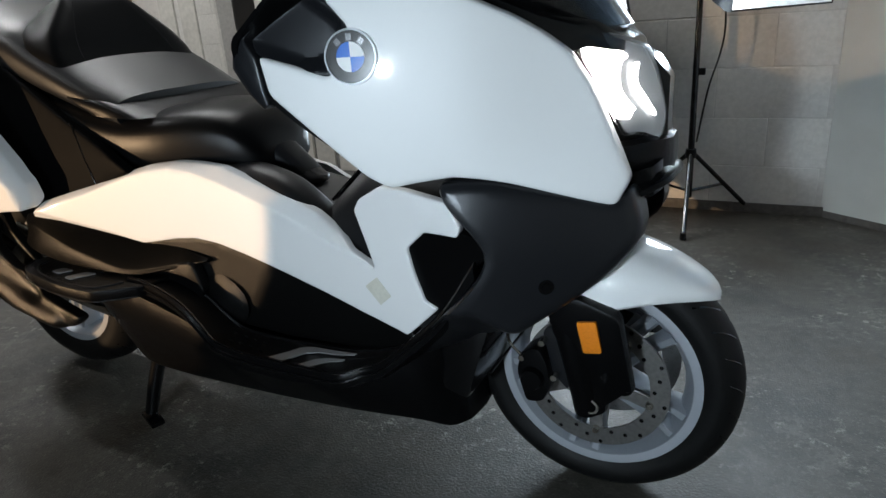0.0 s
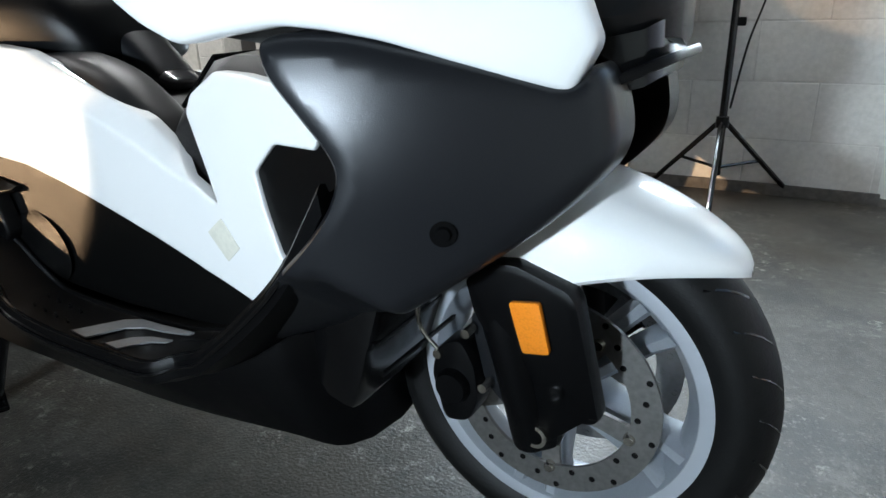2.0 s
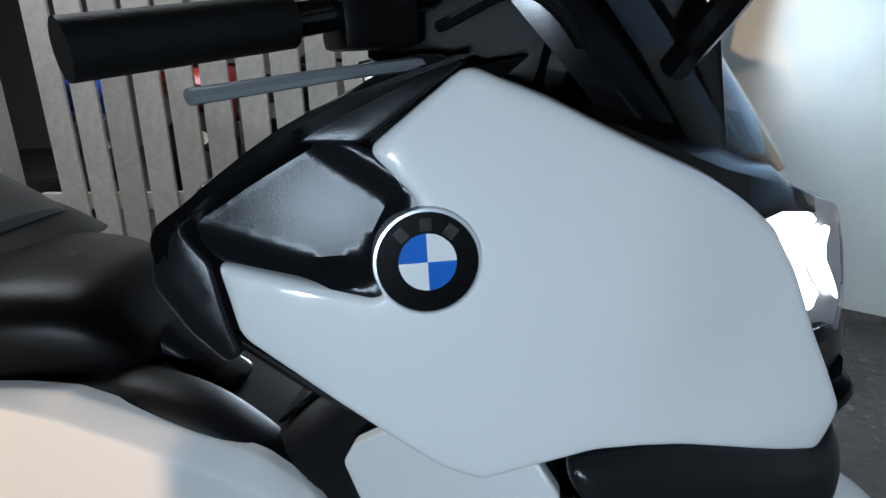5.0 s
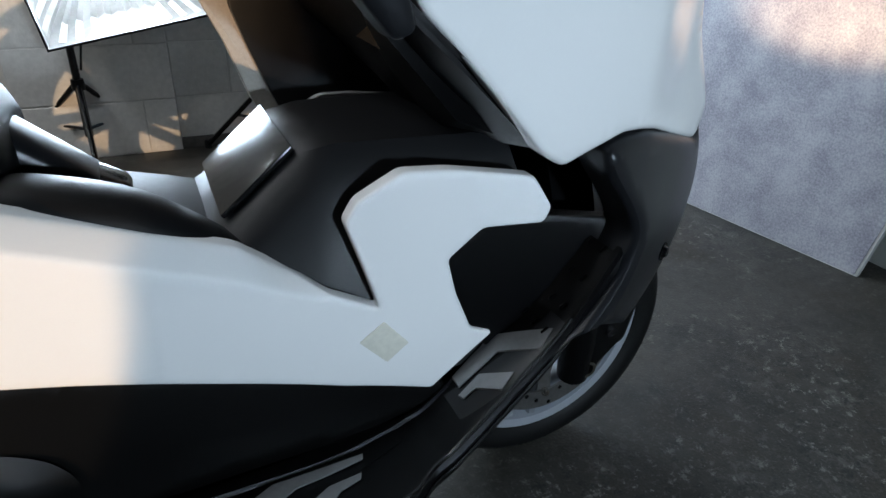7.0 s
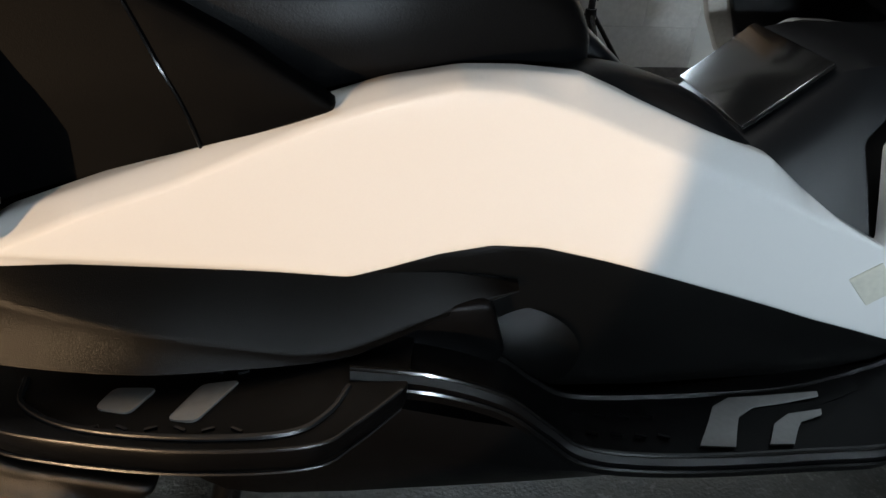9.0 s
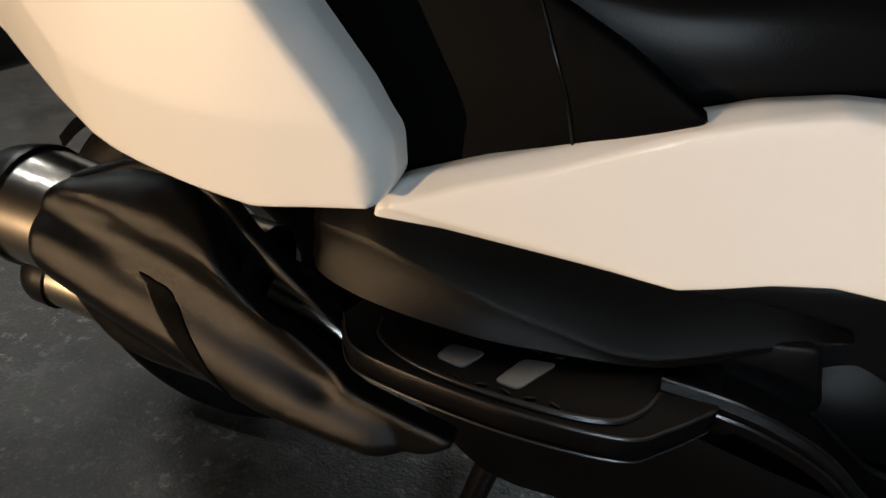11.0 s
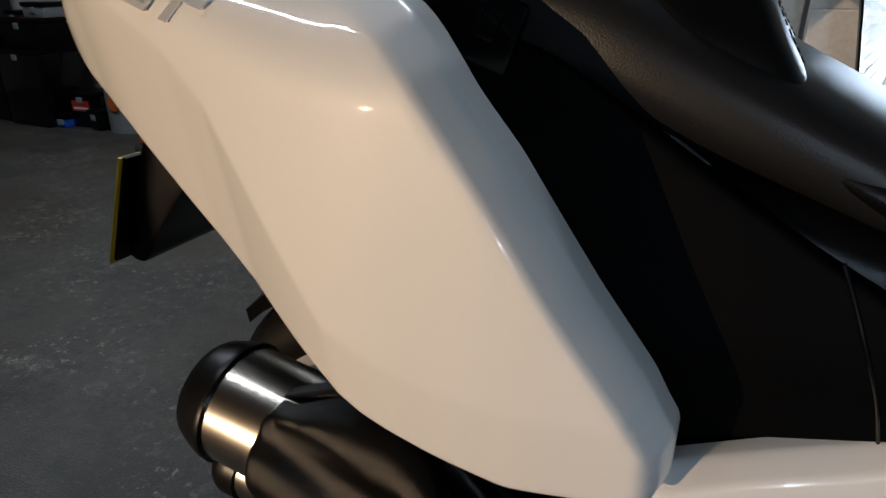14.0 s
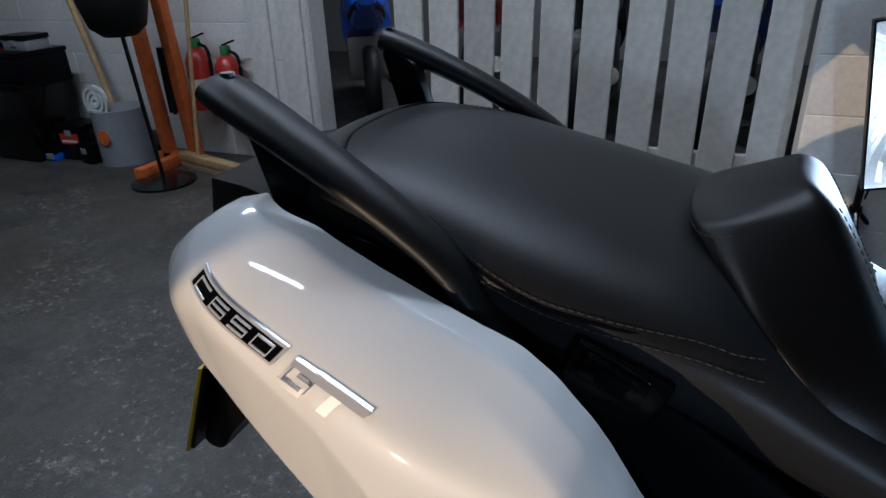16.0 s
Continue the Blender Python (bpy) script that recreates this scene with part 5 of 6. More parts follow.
rider = part("rider_seat", cushion([(-0.695, 0.050, 0.676, 0.705), (-0.702, 0.085, 0.672, 0.728), (-0.725, 0.108, 0.670, 0.765), (-0.765, 0.130, 0.668, 0.795), (-0.83, 0.158, 0.667, 0.810), (-0.90, 0.182, 0.667, 0.812), (-0.98, 0.198, 0.672, 0.812), (-1.06, 0.207, 0.705, 0.824), (-1.15, 0.212, 0.755, 0.850), (-1.24, 0.20, 0.80, 0.87), (-1.28, 0.18, 0.82, 0.87)], 44, 44, 3.4), LEATHER, bike, "black leather rider seat")
strap = part("seat_nose_strap", cushion([(-0.84, 0.030, 0.770, 0.812), (-0.80, 0.044, 0.752, 0.800), (-0.75, 0.046, 0.712, 0.765), (-0.70, 0.043, 0.668, 0.722), (-0.655, 0.040, 0.640, 0.684), (-0.632, 0.036, 0.632, 0.664)], 28, 24, 3.0), SATIN, rider, "smooth dark tongue below the seat nose")
part("end_cap", cushion([(-0.640, 0.037, 0.634, 0.668), (-0.622, 0.034, 0.632, 0.658), (-0.608, 0.026, 0.634, 0.650), (-0.603, 0.012, 0.637, 0.645)], 24, 10, 2.6), CAP, strap, "polished rounded end cap")
pillion = part("passenger_seat", cushion([(-1.775, 0.06, 1.0, 1.045), (-1.745, 0.12, 0.99, 1.075), (-1.68, 0.165, 0.985, 1.092), (-1.58, 0.192, 0.955, 1.085), (-1.48, 0.208, 0.93, 1.06), (-1.38, 0.215, 0.905, 1.035), (-1.28, 0.218, 0.87, 1.01), (-1.20, 0.216, 0.84, 0.965), (-1.12, 0.213, 0.815, 0.92), (-1.04, 0.205, 0.785, 0.88), (-0.98, 0.19, 0.765, 0.85)], 88, 48, 2.8, 0.0, 0.006), SHEEN_LEATHER, bike, "black leather passenger seat with stitched seams")
PILLION = np.array([(-1.68, 0.165, 0.985, 1.092), (-1.58, 0.192, 0.955, 1.085), (-1.48, 0.208, 0.93, 1.06), (-1.38, 0.215, 0.905, 1.035), (-1.28, 0.218, 0.87, 1.01), (-1.20, 0.216, 0.84, 0.965)])
for s in (-1, 1):
    for off in (-0.005, 0.005):
        line = []
        for x, z in spline([(-1.66, 1.075), (-1.60, 1.064), (-1.532, 1.044), (-1.486, 1.020), (-1.436, 1.002), (-1.389, 0.994), (-1.344, 0.988), (-1.302, 0.982), (-1.255, 0.970)], 30):
            hw, zb, zt = (float(np.interp(x, PILLION[:, 0], PILLION[:, k])) for k in (1, 2, 3))
            h = min(0.97, abs((z + off - (zb + zt) / 2) / ((zt - zb) / 2)))
            line.append((x, s * (hw * (1 - h ** 2.8) ** (1 / 2.8) + 0.0022), z + off))
        part("stitched_seam", stitches(line), THREAD, pillion, "grey stitching")
    part("seam_groove", tube([(x, y, z - 0.005) for x, y, z in line], 0.0022, 6, 50), GLOSS, pillion, "folded seam between the stitching")
part("rear_piping", tube([(-1.600, -0.184, 1.040), (-1.632, -0.165, 1.063), (-1.668, -0.107, 1.0825), (-1.690, -0.04, 1.0835), (-1.690, 0.04, 1.0835), (-1.668, 0.107, 1.0825), (-1.632, 0.165, 1.063), (-1.600, 0.184, 1.040)], 0.0028, 6, 50), LEATHER, pillion, "raised piping round the rear of the seat")
rings = []
for xr, zr, xf, zf, hw in spline([(-1.312, 1.050, -1.235, 1.085, 0.064), (-1.324, 1.044, -1.222, 1.080, 0.084), (-1.318, 1.034, -1.205, 1.066, 0.106), (-1.302, 1.020, -1.182, 1.030, 0.142), (-1.280, 0.998, -1.158, 0.988, 0.180), (-1.245, 0.965, -1.134, 0.945, 0.202), (-1.205, 0.925, -1.10, 0.900, 0.206), (-1.165, 0.890, -1.03, 0.864, 0.214), (-1.115, 0.858, -0.96, 0.838, 0.220), (-1.06, 0.826, -0.90, 0.812, 0.216)], 36):
    ring = []
    for k in range(48):
        a = 2 * math.pi * k / 48
        c, q = math.cos(a), math.sin(a)
        u = math.copysign(abs(c) ** 0.42, c)
        v = math.copysign(abs(q) ** 0.42, q)
        f = 0.5 + 0.5 * u
        ring.append((xr + (xf - xr) * f + 0.004 - 0.012 * (1 - v * v), hw * v * (1 - 0.10 * f), zr + (zf - zr) * f - 0.014))
    rings.append(ring)
rest = part("rider_backrest", loft(rings), LEATHER, bike, "black padded leather rider backrest", 70)
CAP_SEAM = [tuple(0.75 * a + 0.25 * b for a, b in zip(p, q)) for p, q in zip(rings[6], rings[7])]
part("stitched_seam", stitches([(x * 1.001, y * 1.012, z) for x, y, z in CAP_SEAM[14:36]]), THREAD, rest, "grey stitching")
for k in (3, 45):
    part("stitched_seam", stitches([(r[k][0] + 0.001, r[k][1] * 1.008, r[k][2] + 0.0005) for r in rings[7:26]]), THREAD, rest, "grey stitching")

for s in (-1, 1):
    rail = part("grab_rail", tube([(-1.425, s * 0.214, 0.900), (-1.448, s * 0.213, 0.945), (-1.485, s * 0.206, 0.993), (-1.525, s * 0.203, 1.033), (-1.60, s * 0.196, 1.080), (-1.68, s * 0.184, 1.120), (-1.735, s * 0.174, 1.144), (-1.760, s * 0.169, 1.154)], [0.024, 0.025, 0.025, 0.024, 0.026, 0.029, 0.031, 0.028], 18, 44, 0.55), TUNNEL, bike, "satin black passenger grab rail")
    part("rail_post", prism([(-1.752, 1.145), (-1.700, 1.128), (-1.668, 1.020), (-1.712, 1.005)], s * 0.140, s * 0.165, 0.012, 0.006), PLASTIC, rail, "broad black bracket under the rail")
    part("screw_cap", lathe([(0, 0.003), (0.007, 0.003), (0.008, 0)], 12, "z", (-1.748, s * 0.168, 1.166)), CHROME, rail)
    sw = part("seat_heat_switch", box((0.056, 0.014, 0.026), (-1.366, s * 0.224, 0.955), 0.003, (0, 24, 0)), GLOSS, bike, "gloss black seat heating switch")
    part("rocker", box((0.026, 0.006, 0.015), (-1.366, s * 0.231, 0.955), 0.002, (0, 24, 0)), PLASTIC, sw)
    part("switch_surround", box((0.082, 0.010, 0.056), (-1.366, s * 0.220, 0.946), 0.006, (0, 20, 0)), GLOSS, sw, "dark recess plate round the switch")

# model badge on the tail: chrome plate with plain raised shapes
for s in (-1, 1):
    def on_tail(u, v, h=0.0):
        """A place u metres along the badge line and v metres across it."""
        v = 1.3 * v
        u = u + 0.55 * v
        x, z = -1.7335 + 0.968 * u + 0.25 * v, 1.010 - 0.25 * u + 0.968 * v
        return Vector((x, s * (TAIL_W(x, z) + h), z))

    def strip(points, lo, hi):
        """A bar between two long edges, bent to the panel."""
        (u0, v0), (u1, v1), (u2, v2), (u3, v3) = points
        n = max(2, int(abs(u1 - u0) / 0.005) + 1)
        rings = []
        for k in range(n + 1):
            f = k / n
            ua, va, ub, vb = u0 + (u1 - u0) * f, v0 + (v1 - v0) * f, u3 + (u2 - u3) * f, v3 + (v2 - v3) * f
            rings.append([on_tail(ua, va, lo), on_tail(ua, va, hi), on_tail(ub, vb, hi), on_tail(ub, vb, lo)])
        return loft(rings)

    plate = part("model_badge", strip([(0, -0.0070), (0.124, -0.0070), (0.124, 0.0070), (0.0, 0.0070)], -0.008, 0.0030), RING, bike, "chrome model badge with raised characters", 20)
    part("dark_field", strip([(0.003, -0.0052), (0.121, -0.0052), (0.121, 0.0052), (0.003, 0.0052)], 0.001, 0.0034), GLOSS, plate, "", 20)
    def stroke(points, thick, lo, hi):
        """A raised line of even thickness through points (u, v)."""
        bars = []
        for (u0, v0), (u1, v1) in zip(points, points[1:]):
            du, dv = u1 - u0, v1 - v0
            far = math.hypot(du, dv)
            eu, ev = du / far * thick / 2, dv / far * thick / 2
            nu, nv = -ev, eu
            bars.append(strip([(u0 - eu + nu, v0 - ev + nv), (u1 + eu + nu, v1 + ev + nv), (u1 + eu - nu, v1 + ev - nv), (u0 - eu - nu, v0 - ev - nv)], lo, hi))
        return join(*bars)

    for k, line in enumerate(([(1, 1), (0, 1), (0, 0), (1, 0)], [(1, 1), (0, 1), (0, 0), (1, 0), (1, 0.52), (0, 0.52)], [(1, 1), (0, 1), (0, 0.52), (1, 0.52), (1, 0), (0, 0)], [(0, 0), (0, 1), (1, 1), (1, 0), (0, 0)])):
        part("raised_shape", stroke([(0.0095 + 0.0285 * k + 0.0190 * a, -0.0036 + 0.0072 * b) for a, b in line], 0.0013, 0.002, 0.0041), RING, plate, "", 20)
    part("raised_shape", stroke([(0.160, 0.0034), (0.137, 0.0034), (0.137, -0.0105), (0.160, -0.0105), (0.160, -0.0035), (0.149, -0.0035)], 0.0036, -0.006, 0.0046), RING, plate, "", 20)
    part("raised_shape", join(strip([(0.158, 0.001), (0.212, 0.001), (0.212, 0.0058), (0.158, 0.0058)], -0.006, 0.0044), strip([(0.180, -0.0128), (0.190, -0.0128), (0.190, 0.002), (0.180, 0.002)], -0.006, 0.0030)), RING, plate, "", 20)

# number plate and its carrier
carrier = part("plate_carrier", prism([(-1.70, 0.86), (-1.80, 0.84), (-1.905, 0.775), (-1.985, 0.585), (-1.945, 0.578), (-1.925, 0.615), (-1.86, 0.69), (-1.78, 0.78)], -0.10, 0.10, 0.02, 0.006), PLASTIC, bike, "black plastic number plate carrier")
part("number_plate", box((0.005, 0.240, 0.185), (-1.966, 0, 0.664), 0.0015, (0, 21.5, 0)), YELLOW, carrier, "yellow number plate seen edge on")
part("plate_backing", box((0.007, 0.232, 0.180), (-1.959, 0, 0.667), 0.002, (0, 21.5, 0)), PLASTIC, carrier, "black backing of the plate")
for k in range(2):
    part("bar", box((0.002, 0.17, 0.05), (-1.967 - 0.0 + 0.028 * (0.5 - k), 0, 0.663 + 0.075 * (0.5 - k)), 0, (0, 21.5, 0)), GLOSS, carrier, "", 0)

# centre stand
stand = part("centre_stand", tube([(-1.06, -0.10, 0.30), (-1.06, 0.10, 0.30)], 0.018, 12), GLOSS, bike, "black steel centre stand")
for s in (-1, 1):
    leg = part("leg", tube([(-1.06, s * 0.12, 0.30), (-1.11, s * 0.16, 0.14), (-1.135, s * 0.185, 0.03)], [0.020, 0.018, 0.016], 12), GLOSS, stand)
    part("foot", box((0.075, 0.035, 0.014), (-1.135, s * 0.185, 0.012), 0.005, (0, 6, 20 * s)), GLOSS, leg)
part("brace", tube([(-1.09, -0.14, 0.20), (-1.02, -0.05, 0.24), (-1.02, 0.05, 0.24), (-1.09, 0.14, 0.20)], 0.010, 10), GLOSS, stand)
for z in (0.285, 0.30):
    part("spring", tube([(-1.07, -0.15, z - 0.03), (-0.98, -0.15, z + 0.02)], 0.006, 8), STEEL, stand)

# ---- photographic lights ----
def tripod(parent, height, spread=0.30, hub=0.30):
    part("pole", tube([(0, 0, 0.10), (0, 0, height)], [0.015, 0.011], 12), GLOSS, parent, "black telescopic pole")
    part("collar", lathe([(0, -0.02), (0.022, -0.02), (0.024, 0.0), (0.022, 0.02), (0, 0.02)], 14, "z", (0, 0, hub)), PLASTIC, parent)
    part("lock_knob", box((0.03, 0.012, 0.03), (0.024, 0, hub + 0.35), 0.004), PLASTIC, parent)
    for k in range(3):
        a = radians(120 * k + 35)
        c, s = math.cos(a), math.sin(a)
        leg = part("leg", tube([(0.012 * c, 0.012 * s, hub), (spread * c, spread * s, 0.012)], 0.010, 8), GLOSS, parent)
        part("rubber_foot", lathe([(0, 0), (0.014, 0), (0.012, 0.03), (0, 0.03)], 10, "z", (spread * c, spread * s, 0)), RUBBER, leg)
        part("brace", tube([(0.012 * c, 0.012 * s, 0.13), (spread * 0.55 * c, spread * 0.55 * s, 0.145)], 0.006, 6), GLOSS, parent)


def softbox(parent, at, target, size, local, roll):
    """A square fabric box, open in front, with a pleated silver lining and a bulb."""
    m = local.inverted() @ look(at, target, roll)
    h = size / 2
    square = evenly([(-1, -1), (1, -1), (1, 1), (-1, 1)], 0.1)
    shell = part("fabric_box", loft([[(x * k, y * k, z) for x, y in square] for k, z in ((h, -0.03), (h, 0.0), (h * 0.90, 0.10), (h * 0.55, 0.24), (0.06, 0.34), (0.055, 0.33), (h * 0.53, 0.23), (h * 0.88, 0.095), (h * 0.985, 0.0), (h * 0.985, -0.03))], True, False), PLASTIC, parent, "black fabric softbox")
    rings = []
    for k, z, fold in ((h * 0.975, -0.028, 0.0), (h * 0.965, 0.0, 0.02), (h * 0.86, 0.09, 0.05), (h * 0.51, 0.225, 0.10), (0.045, 0.318, 0.10)):
        rings.append([(x * k * (1 - fold * (i % 2)), y * k * (1 - fold * (i % 2)), z) for i, (x, y) in enumerate(square)])
    part("lining", loft(rings, True, False), CLOTH, shell, "pleated silver lining", 15)
    part("bulb", lathe([(0, 0.10), (0.035, 0.105), (0.055, 0.15), (0.045, 0.22), (0.02, 0.29), (0, 0.30)], 20, "z"), SOFT_GLOW, shell, "bright white bulb")
    part("lamp_holder", tube([(0, 0, 0.335), (0, 0, 0.42)], 0.035, 14), GLOSS, shell)
    shell.matrix_local = m
    return shell


for label, foot, height, at, target, size, roll in (("black light stand with a glowing softbox by the fence", (-0.79, 2.0), 1.0, (-0.61, 1.775, 0.79), (-0.4, 0.0, 0.62), 0.56, -10), ("black light stand with a softbox turned to the backdrop", (-0.09, 1.90), 1.14, (0.22, 1.75, 1.13), (1.2, 0.84, 0.95), 0.48, 0), ("black light stand with a softbox facing the scooter", (-0.1, -2.70), 1.05, (-0.1, -2.34, 0.95), (-0.1, 0.0, 0.65), 0.34, 0)):
    st = thing("light_stand", label, "light stand", (*foot, 0), 0, "studio lights")
    tripod(st, height)
    softbox(st, at, target, size, pose(*foot, 0), roll)
    head = Vector(at) - Vector((*foot, 0)) + (Vector(at) - Vector(target)).normalized() * 0.36
    part("arm", tube([(0, 0, height - 0.02), tuple(head)], 0.010, 8), GLOSS, st)
    part("head_clamp", box((0.05, 0.05, 0.06), (0, 0, height), 0.008), PLASTIC, st)
    part("power_cable", tube([tuple(head), (0.10, 0.03, height * 0.72), (0.05, 0.02, height * 0.5), (0.02, 0.0, 0.35)], 0.004, 6), RUBBER, st)

for x, y, _, long in TUBES:
    fx = thing("tube_light", "white fluorescent batten added on the unseen ceiling", "tube light", (x, y, 2.95), 0, "ceiling tube lights")
    part("batten", box((long + 0.06, 0.09, 0.05), (0, 0, 0), 0.008), BOARD, fx)
    part("tube", tube([(0.01 - long / 2, 0, -0.045), (long / 2 - 0.01, 0, -0.045)], 0.014, 10), TUBE_GLOW, fx, "glowing tube")

# ---- slatted fence ----
fence = thing("slatted_fence", "whitewashed upright plank fence dividing the garage", "fence")
for z in (0.35, 1.55):
    part("rail", box((1.98, 0.04, 0.09), (-1.98, 2.30, z), 0.004), SLAT, fence)
slat_me = None
rnd = random.Random(4)
xs = [-1.10 - 0.182 * i for i in range(10)] + [-3.42, -3.62]
for i, x in enumerate(xs):
    if slat_me is None:
        ob = part("slat", box((0.148, 0.020, 2.1), (0, 0, 0), 0.004, (0, 0, 0), 1.0, 1), SLAT, fence, "", 0)
        slat_me = ob.data
    else:
        ob = new("slat", slat_me)
        ob.parent = fence
    ob.matrix_world = pose(x + rnd.uniform(-0.008, 0.008), 2.27 + rnd.uniform(-0.003, 0.003), 1.07 + rnd.uniform(-0.02, 0.02), 0, rnd.uniform(-0.8, 0.8) + 1.0, rnd.uniform(-1.5, 1.5))

# ---- motorcycles behind the fence ----
def parked_bike(at, turn, paint, label):
    b = thing("motorcycle", label, "motorcycle", at, turn, "bikes behind the fence")
    for x in (-0.70, 0.70):
        part("wheel", join(lathe([(0.22, -0.05), (0.29, -0.055), (0.315, -0.03), (0.32, 0), (0.315, 0.03), (0.29, 0.055), (0.22, 0.05)], 32, "y", (x, 0, 0.32), True)), RUBBER, b)
        part("rim", lathe([(0.03, -0.03), (0.20, -0.03), (0.225, -0.04), (0.225, 0.04), (0.20, 0.03), (0.03, 0.03)], 32, "y", (x, 0, 0.32), True), DISC, b)
    part("engine", box((0.45, 0.34, 0.34), (0.0, 0, 0.48), 0.05), DISC, b)
    part("tank", cushion([(-0.18, 0.08, 0.78, 0.86), (-0.05, 0.15, 0.74, 0.95), (0.15, 0.17, 0.72, 0.98), (0.32, 0.12, 0.74, 0.93)], 24, 16, 2.6), paint, b)
    part("seat", cushion([(-0.85, 0.08, 0.88, 0.95), (-0.6, 0.12, 0.82, 0.90), (-0.35, 0.14, 0.76, 0.83), (-0.12, 0.12, 0.76, 0.84)], 20, 14), LEATHER, b)
    part("fairing", cushion([(0.25, 0.20, 0.42, 0.88), (0.42, 0.21, 0.45, 1.0), (0.60, 0.17, 0.62, 1.08), (0.72, 0.08, 0.78, 1.0)], 24, 16, 2.4), paint, b)
    part("tail", cushion([(-0.95, 0.05, 0.92, 0.98), (-0.75, 0.09, 0.84, 0.93), (-0.45, 0.12, 0.72, 0.84)], 20, 10), paint, b)
    for s in (-1, 1):
        part("fork", tube([(0.70, s * 0.09, 0.32), (0.46, s * 0.09, 0.95)], 0.025, 10), STEEL, b)
        part("handlebar", tube([(0.42, s * 0.10, 1.0), (0.34, s * 0.33, 0.98)], 0.015, 8), GLOSS, b)
        part("mirror", box((0.03, 0.10, 0.06), (0.46, s * 0.30, 1.14), 0.012), GLOSS, b)
    part("headlamp", lathe([(0, 0.03), (0.05, 0.02), (0.07, 0), (0, 0)], 20, "x", (0.70, 0, 0.90)), CHROME, b)
    part("exhaust", tube([(0.1, -0.14, 0.32), (-0.4, -0.17, 0.34), (-0.85, -0.18, 0.50)], [0.03, 0.04, 0.055], 14), STEEL, b)
    part("front_mudguard", loft([[(0.70 + 0.345 * math.cos(a), y, 0.32 + 0.345 * math.sin(a)) for y in (-0.07, -0.03, 0.03, 0.07)] for a in np.linspace(radians(20), radians(140), 12)], False, False), paint, b)
    return b


parked_bike((-3.95, 4.0, 0), 120, BIKE_BLUE, "blue sports motorcycle parked behind the fence")
parked_bike((-3.15, 4.4, 0), 105, RED, "red sports motorcycle parked behind the fence")
parked_bike((-2.2, 4.2, 0), 95, GLOSS, "black motorcycle parked behind the fence")
parked_bike((-1.3, 4.1, 0), 85, BIKE_BLUE, "blue motorcycle half hidden by the slats")

# ---- tools along the back wall ----
hoist = thing("engine_hoist", "orange steel workshop hoist standing against the wall", "hoist", (-4.55, 2.45, 0))
for x in (-0.15, 0.08):
    part("upright", box((0.07, 0.07, 1.9), (x, 0, 0.97), 0.006, (0, -3, 0)), ORANGE, hoist)
part("base_leg", box((0.36, 0.07, 0.07), (0, 0, 0.04), 0.006), ORANGE, hoist)
part("base_leg", box((0.07, 0.40, 0.07), (0.0, -0.18, 0.04), 0.006), ORANGE, hoist)
part("ram", tube([(0.04, -0.02, 0.35), (0.04, -0.02, 0.75)], 0.035, 14), GLOSS, hoist)
part("pump_handle", tube([(0.06, -0.06, 0.55), (0.10, -0.08, 0.35)], 0.012, 8), PLASTIC, hoist)

ext = thing("fire_extinguisher", "red fire extinguisher hanging on the white wall", "extinguisher", (-4.18, 2.61, 0.30))
part("cylinder", lathe([(0, 0), (0.075, 0.0), (0.082, 0.02), (0.082, 0.30), (0.06, 0.36), (0.025, 0.385), (0, 0.385)], 28, "z"), RED, ext)
part("paper_label", lathe([(0.0835, 0.08), (0.0835, 0.20)], 28, "z"), TAPE, ext, "cream paper label")
part("valve", box((0.05, 0.05, 0.06), (0, 0, 0.41), 0.01), GREEN, ext, "green valve head")
part("lever", box((0.10, 0.02, 0.012), (0.03, 0, 0.455), 0.003, (0, -18, 0)), GLOSS, ext)
part("hose", tube([(0.03, 0, 0.41), (0.10, -0.01, 0.36), (0.095, -0.01, 0.15)], 0.011, 8), RUBBER, ext)
ext2 = copy_thing(ext, pose(-4.40, 2.60, 0.34))
tagged(ext2, "second red fire extinguisher behind the broom handle")

broom = thing("broom", "wooden broom standing head down against the wall", "broom", (-4.32, 2.35, 0))
part("handle", tube([(0, 0, 0.08), (0.02, 0.22, 1.5)], 0.013, 10), WOOD, broom)
part("head", box((0.62, 0.07, 0.05), (0.12, -0.02, 0.075), 0.008, (0, 0, -14)), WOOD, broom)
part("bristles", box((0.60, 0.06, 0.05), (0.12, -0.02, 0.027), 0.004, (0, 0, -14)), CARD, broom)

pole = thing("wooden_pole", "long bare wooden pole leaning against the wall", "pole", (-5.05, 2.45, 0))
part("shaft", tube([(0.06, 0, 0.0), (-0.55, 0.24, 1.35)], 0.022, 10), WOOD, pole)

stool = thing("garment_stand", "black jacket draped over a thin steel stand", "stand", (-4.38, 2.10, 0))
part("stem", tube([(0, 0, 0.03), (-0.06, 0, 0.88)], 0.012, 10), GLOSS, stool)
part("jacket", lathe([(0, 0), (0.09, 0.0), (0.15, 0.05), (0.185, 0.18), (0.18, 0.34), (0.14, 0.50), (0.07, 0.60), (0, 0.61)], 28, "z", (-0.07, 0, 0.86)), RUBBER, stool, "black draped fabric")
part("base", lathe([(0, 0), (0.19, 0), (0.19, 0.015), (0.03, 0.04), (0, 0.04)], 24, "z"), GLOSS, stool)

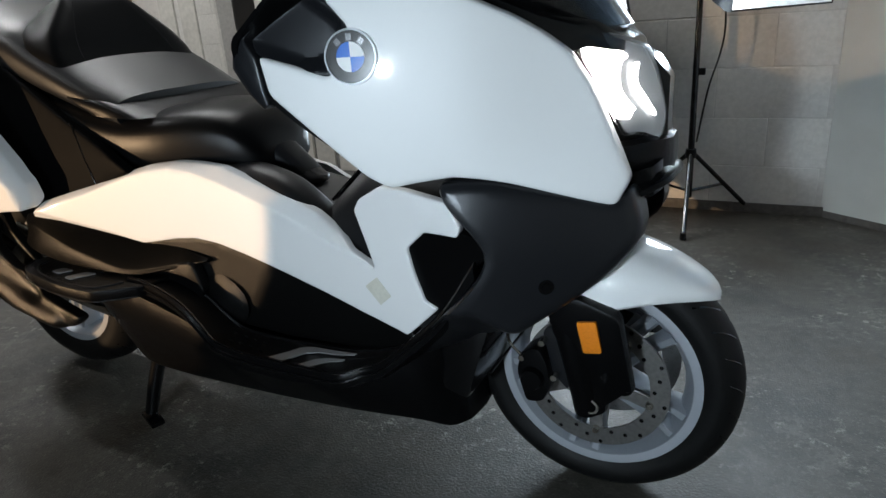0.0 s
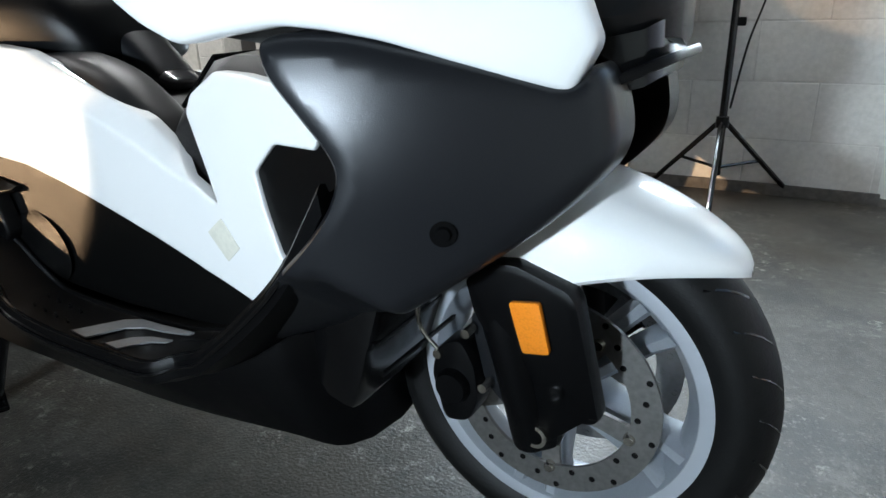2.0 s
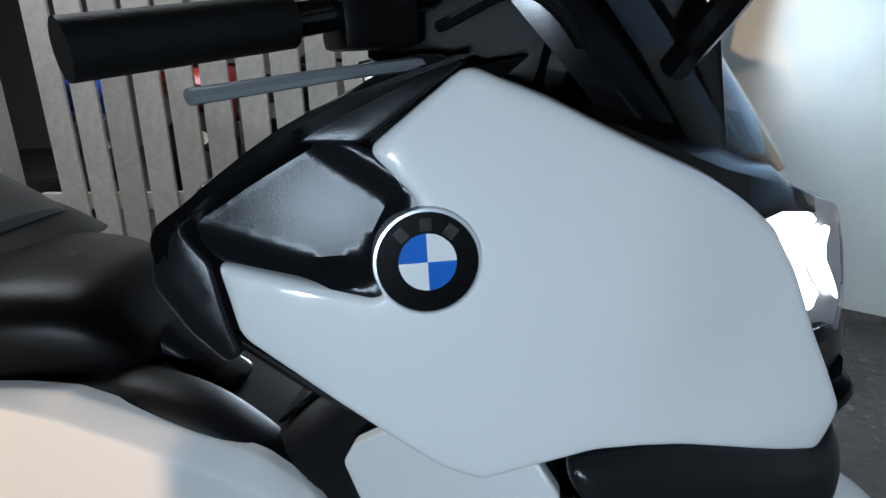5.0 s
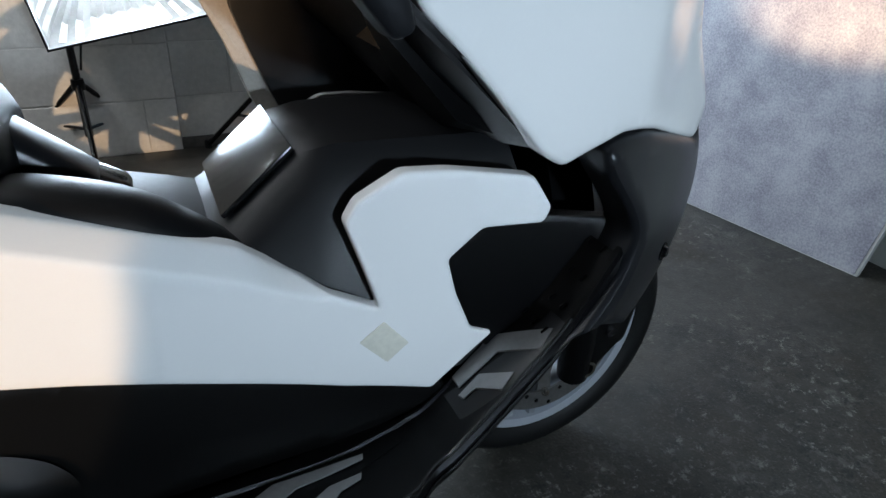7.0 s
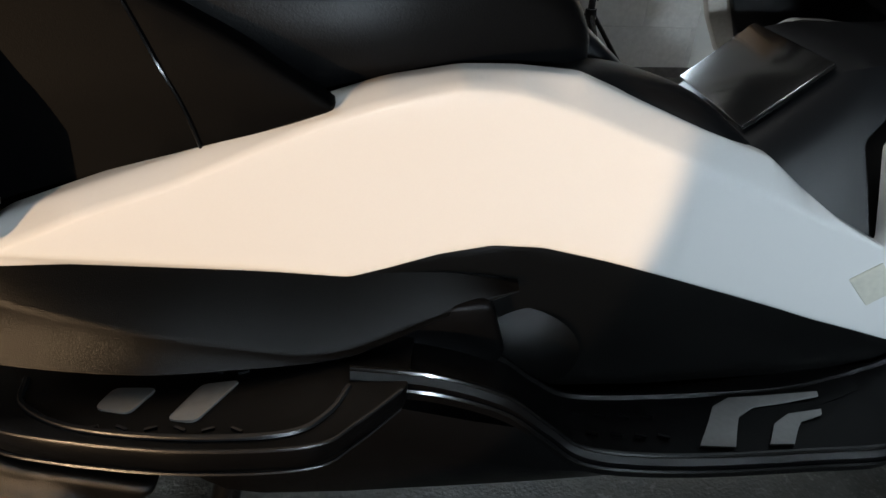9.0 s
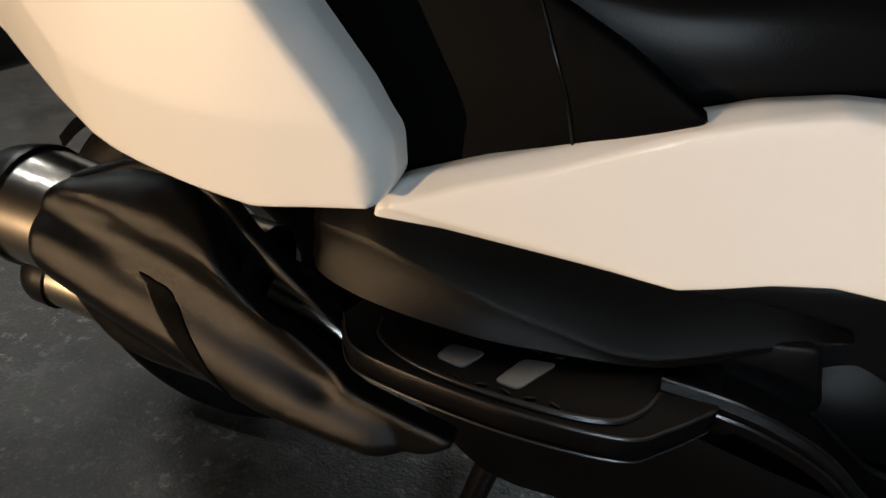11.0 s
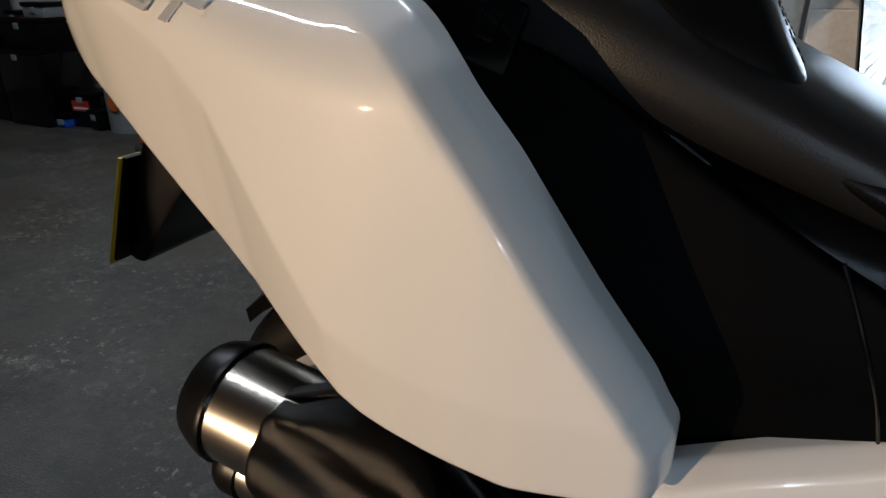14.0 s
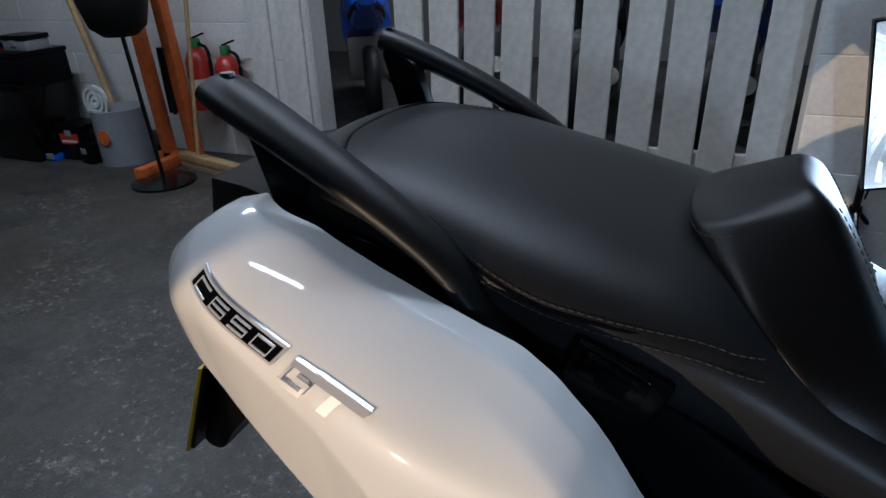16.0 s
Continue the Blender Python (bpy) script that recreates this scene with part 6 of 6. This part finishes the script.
coil = thing("coiled_hose", "pale coiled hose lying on a drum by the wall", "hose", (-4.98, 2.40, 0))
part("drum", lathe([(0, 0), (0.17, 0), (0.17, 0.36), (0, 0.36)], 28, "z"), GREYBIN, coil)
part("ring", join(*[lathe([(r - 0.010, -0.012), (r + 0.010, -0.012), (r + 0.010, 0.012), (r - 0.010, 0.012)], 28, "y", (-0.03, -0.12, 0.42), True) for r in (0.025, 0.06, 0.095)]), BOARD, coil, "pale hose rings")
part("maker_mark", lathe([(0, -0.006), (0.05, -0.006), (0.05, 0.0)], 24, "y", (0.02, -0.172, 0.20)), ORANGE, coil, "orange disc mark")

rnd = random.Random(9)
for i, (x, y, w, d, h, z, mat, label) in enumerate(((-5.75, 2.35, 0.42, 0.40, 0.52, 0, GLOSS, "black plastic storage crate on the floor"), (-5.72, 2.38, 0.40, 0.36, 0.20, 0.52, PLASTIC, "black tool case on a crate"), (-6.2, 2.4, 0.40, 0.40, 0.60, 0, GLOSS, "tall black storage crate by the wall"), (-5.36, 2.38, 0.20, 0.22, 0.24, 0, GLOSS, "small black box with a red label"), (-5.18, 2.30, 0.12, 0.14, 0.14, 0, PLASTIC, "small black carton on the floor"), (-5.62, 2.36, 0.22, 0.18, 0.10, 0.72, GREYBIN, "grey tin on a tool case"), (-5.50, 2.25, 0.10, 0.10, 0.09, 0, BIKE_BLUE, "blue tin on the floor"), (-5.95, 2.42, 0.18, 0.16, 0.16, 0.60, RED, "red parts box on the crates"))):
    crate = thing("storage_box", label, "box", (x, y, z), rnd.uniform(-8, 8), "boxes by the wall")
    part("body", box((w, d, h - 0.03), (0, 0, (h - 0.03) / 2), 0.012), mat, crate)
    part("lid", box((w + 0.012, d + 0.012, 0.03), (0, 0, h - 0.015), 0.006), PLASTIC, crate)
    part("latch", box((0.05, 0.008, 0.04), (0, -d / 2 - 0.004, h - 0.05), 0.002), GREYBIN, crate)
    if i == 3:
        part("paper_label", box((0.15, 0.003, 0.07), (0, -d / 2 - 0.002, 0.15), 0), RED, crate, "red label")
        part("bar", box((0.13, 0.002, 0.015), (0, -d / 2 - 0.004, 0.135), 0), BOARD, crate, "", 0)
cab = thing("steel_cabinet", "tall dark steel cabinet at the end of the garage", "cabinet", (-6.75, 2.35, 0))
part("body", box((0.8, 0.5, 1.9), (0, 0, 0.96), 0.008), SATIN, cab)
for x in (-0.2, 0.2):
    dr = part("door", box((0.38, 0.02, 1.84), (x, -0.26, 0.96), 0.004), SATIN, cab)
    part("handle", box((0.02, 0.02, 0.14), (x * 0.3, -0.28, 1.0), 0.004), CHROME, dr)

# ---- wall blocks, last ----
def blocks(wall, x0, x1, y, rows, w=0.44, h=0.215, gap=0.005):
    meshes = {}
    for r in range(rows):
        x = x0 - (w / 2 if r % 2 else 0)
        while x < x1 - 0.02:
            a, b = max(x, x0) + gap / 2, min(x + w, x1) - gap / 2
            if b - a > 0.03:
                key = round(b - a, 3)
                if key not in meshes:
                    me = bpy.data.meshes.new("block")
                    bm = box((key, 0.019, h - gap), (0, 0, 0), 0.002, (0, 0, 0), 1.0, 1)
                    bm.to_mesh(me)
                    bm.free()
                    me.materials.append(BLOCK)
                    meshes[key] = me
                ob = new("block", meshes[key])
                ob.parent = wall
                ob.location = ((a + b) / 2, y, r * h + h / 2)
            x += w


blocks(north, -0.46, 0.44, 2.0722, 13)
blocks(pier, -1.02, -0.46, 2.0422, 13)
blocks(west_run, -7.4, -3.62, 2.7172, 13)
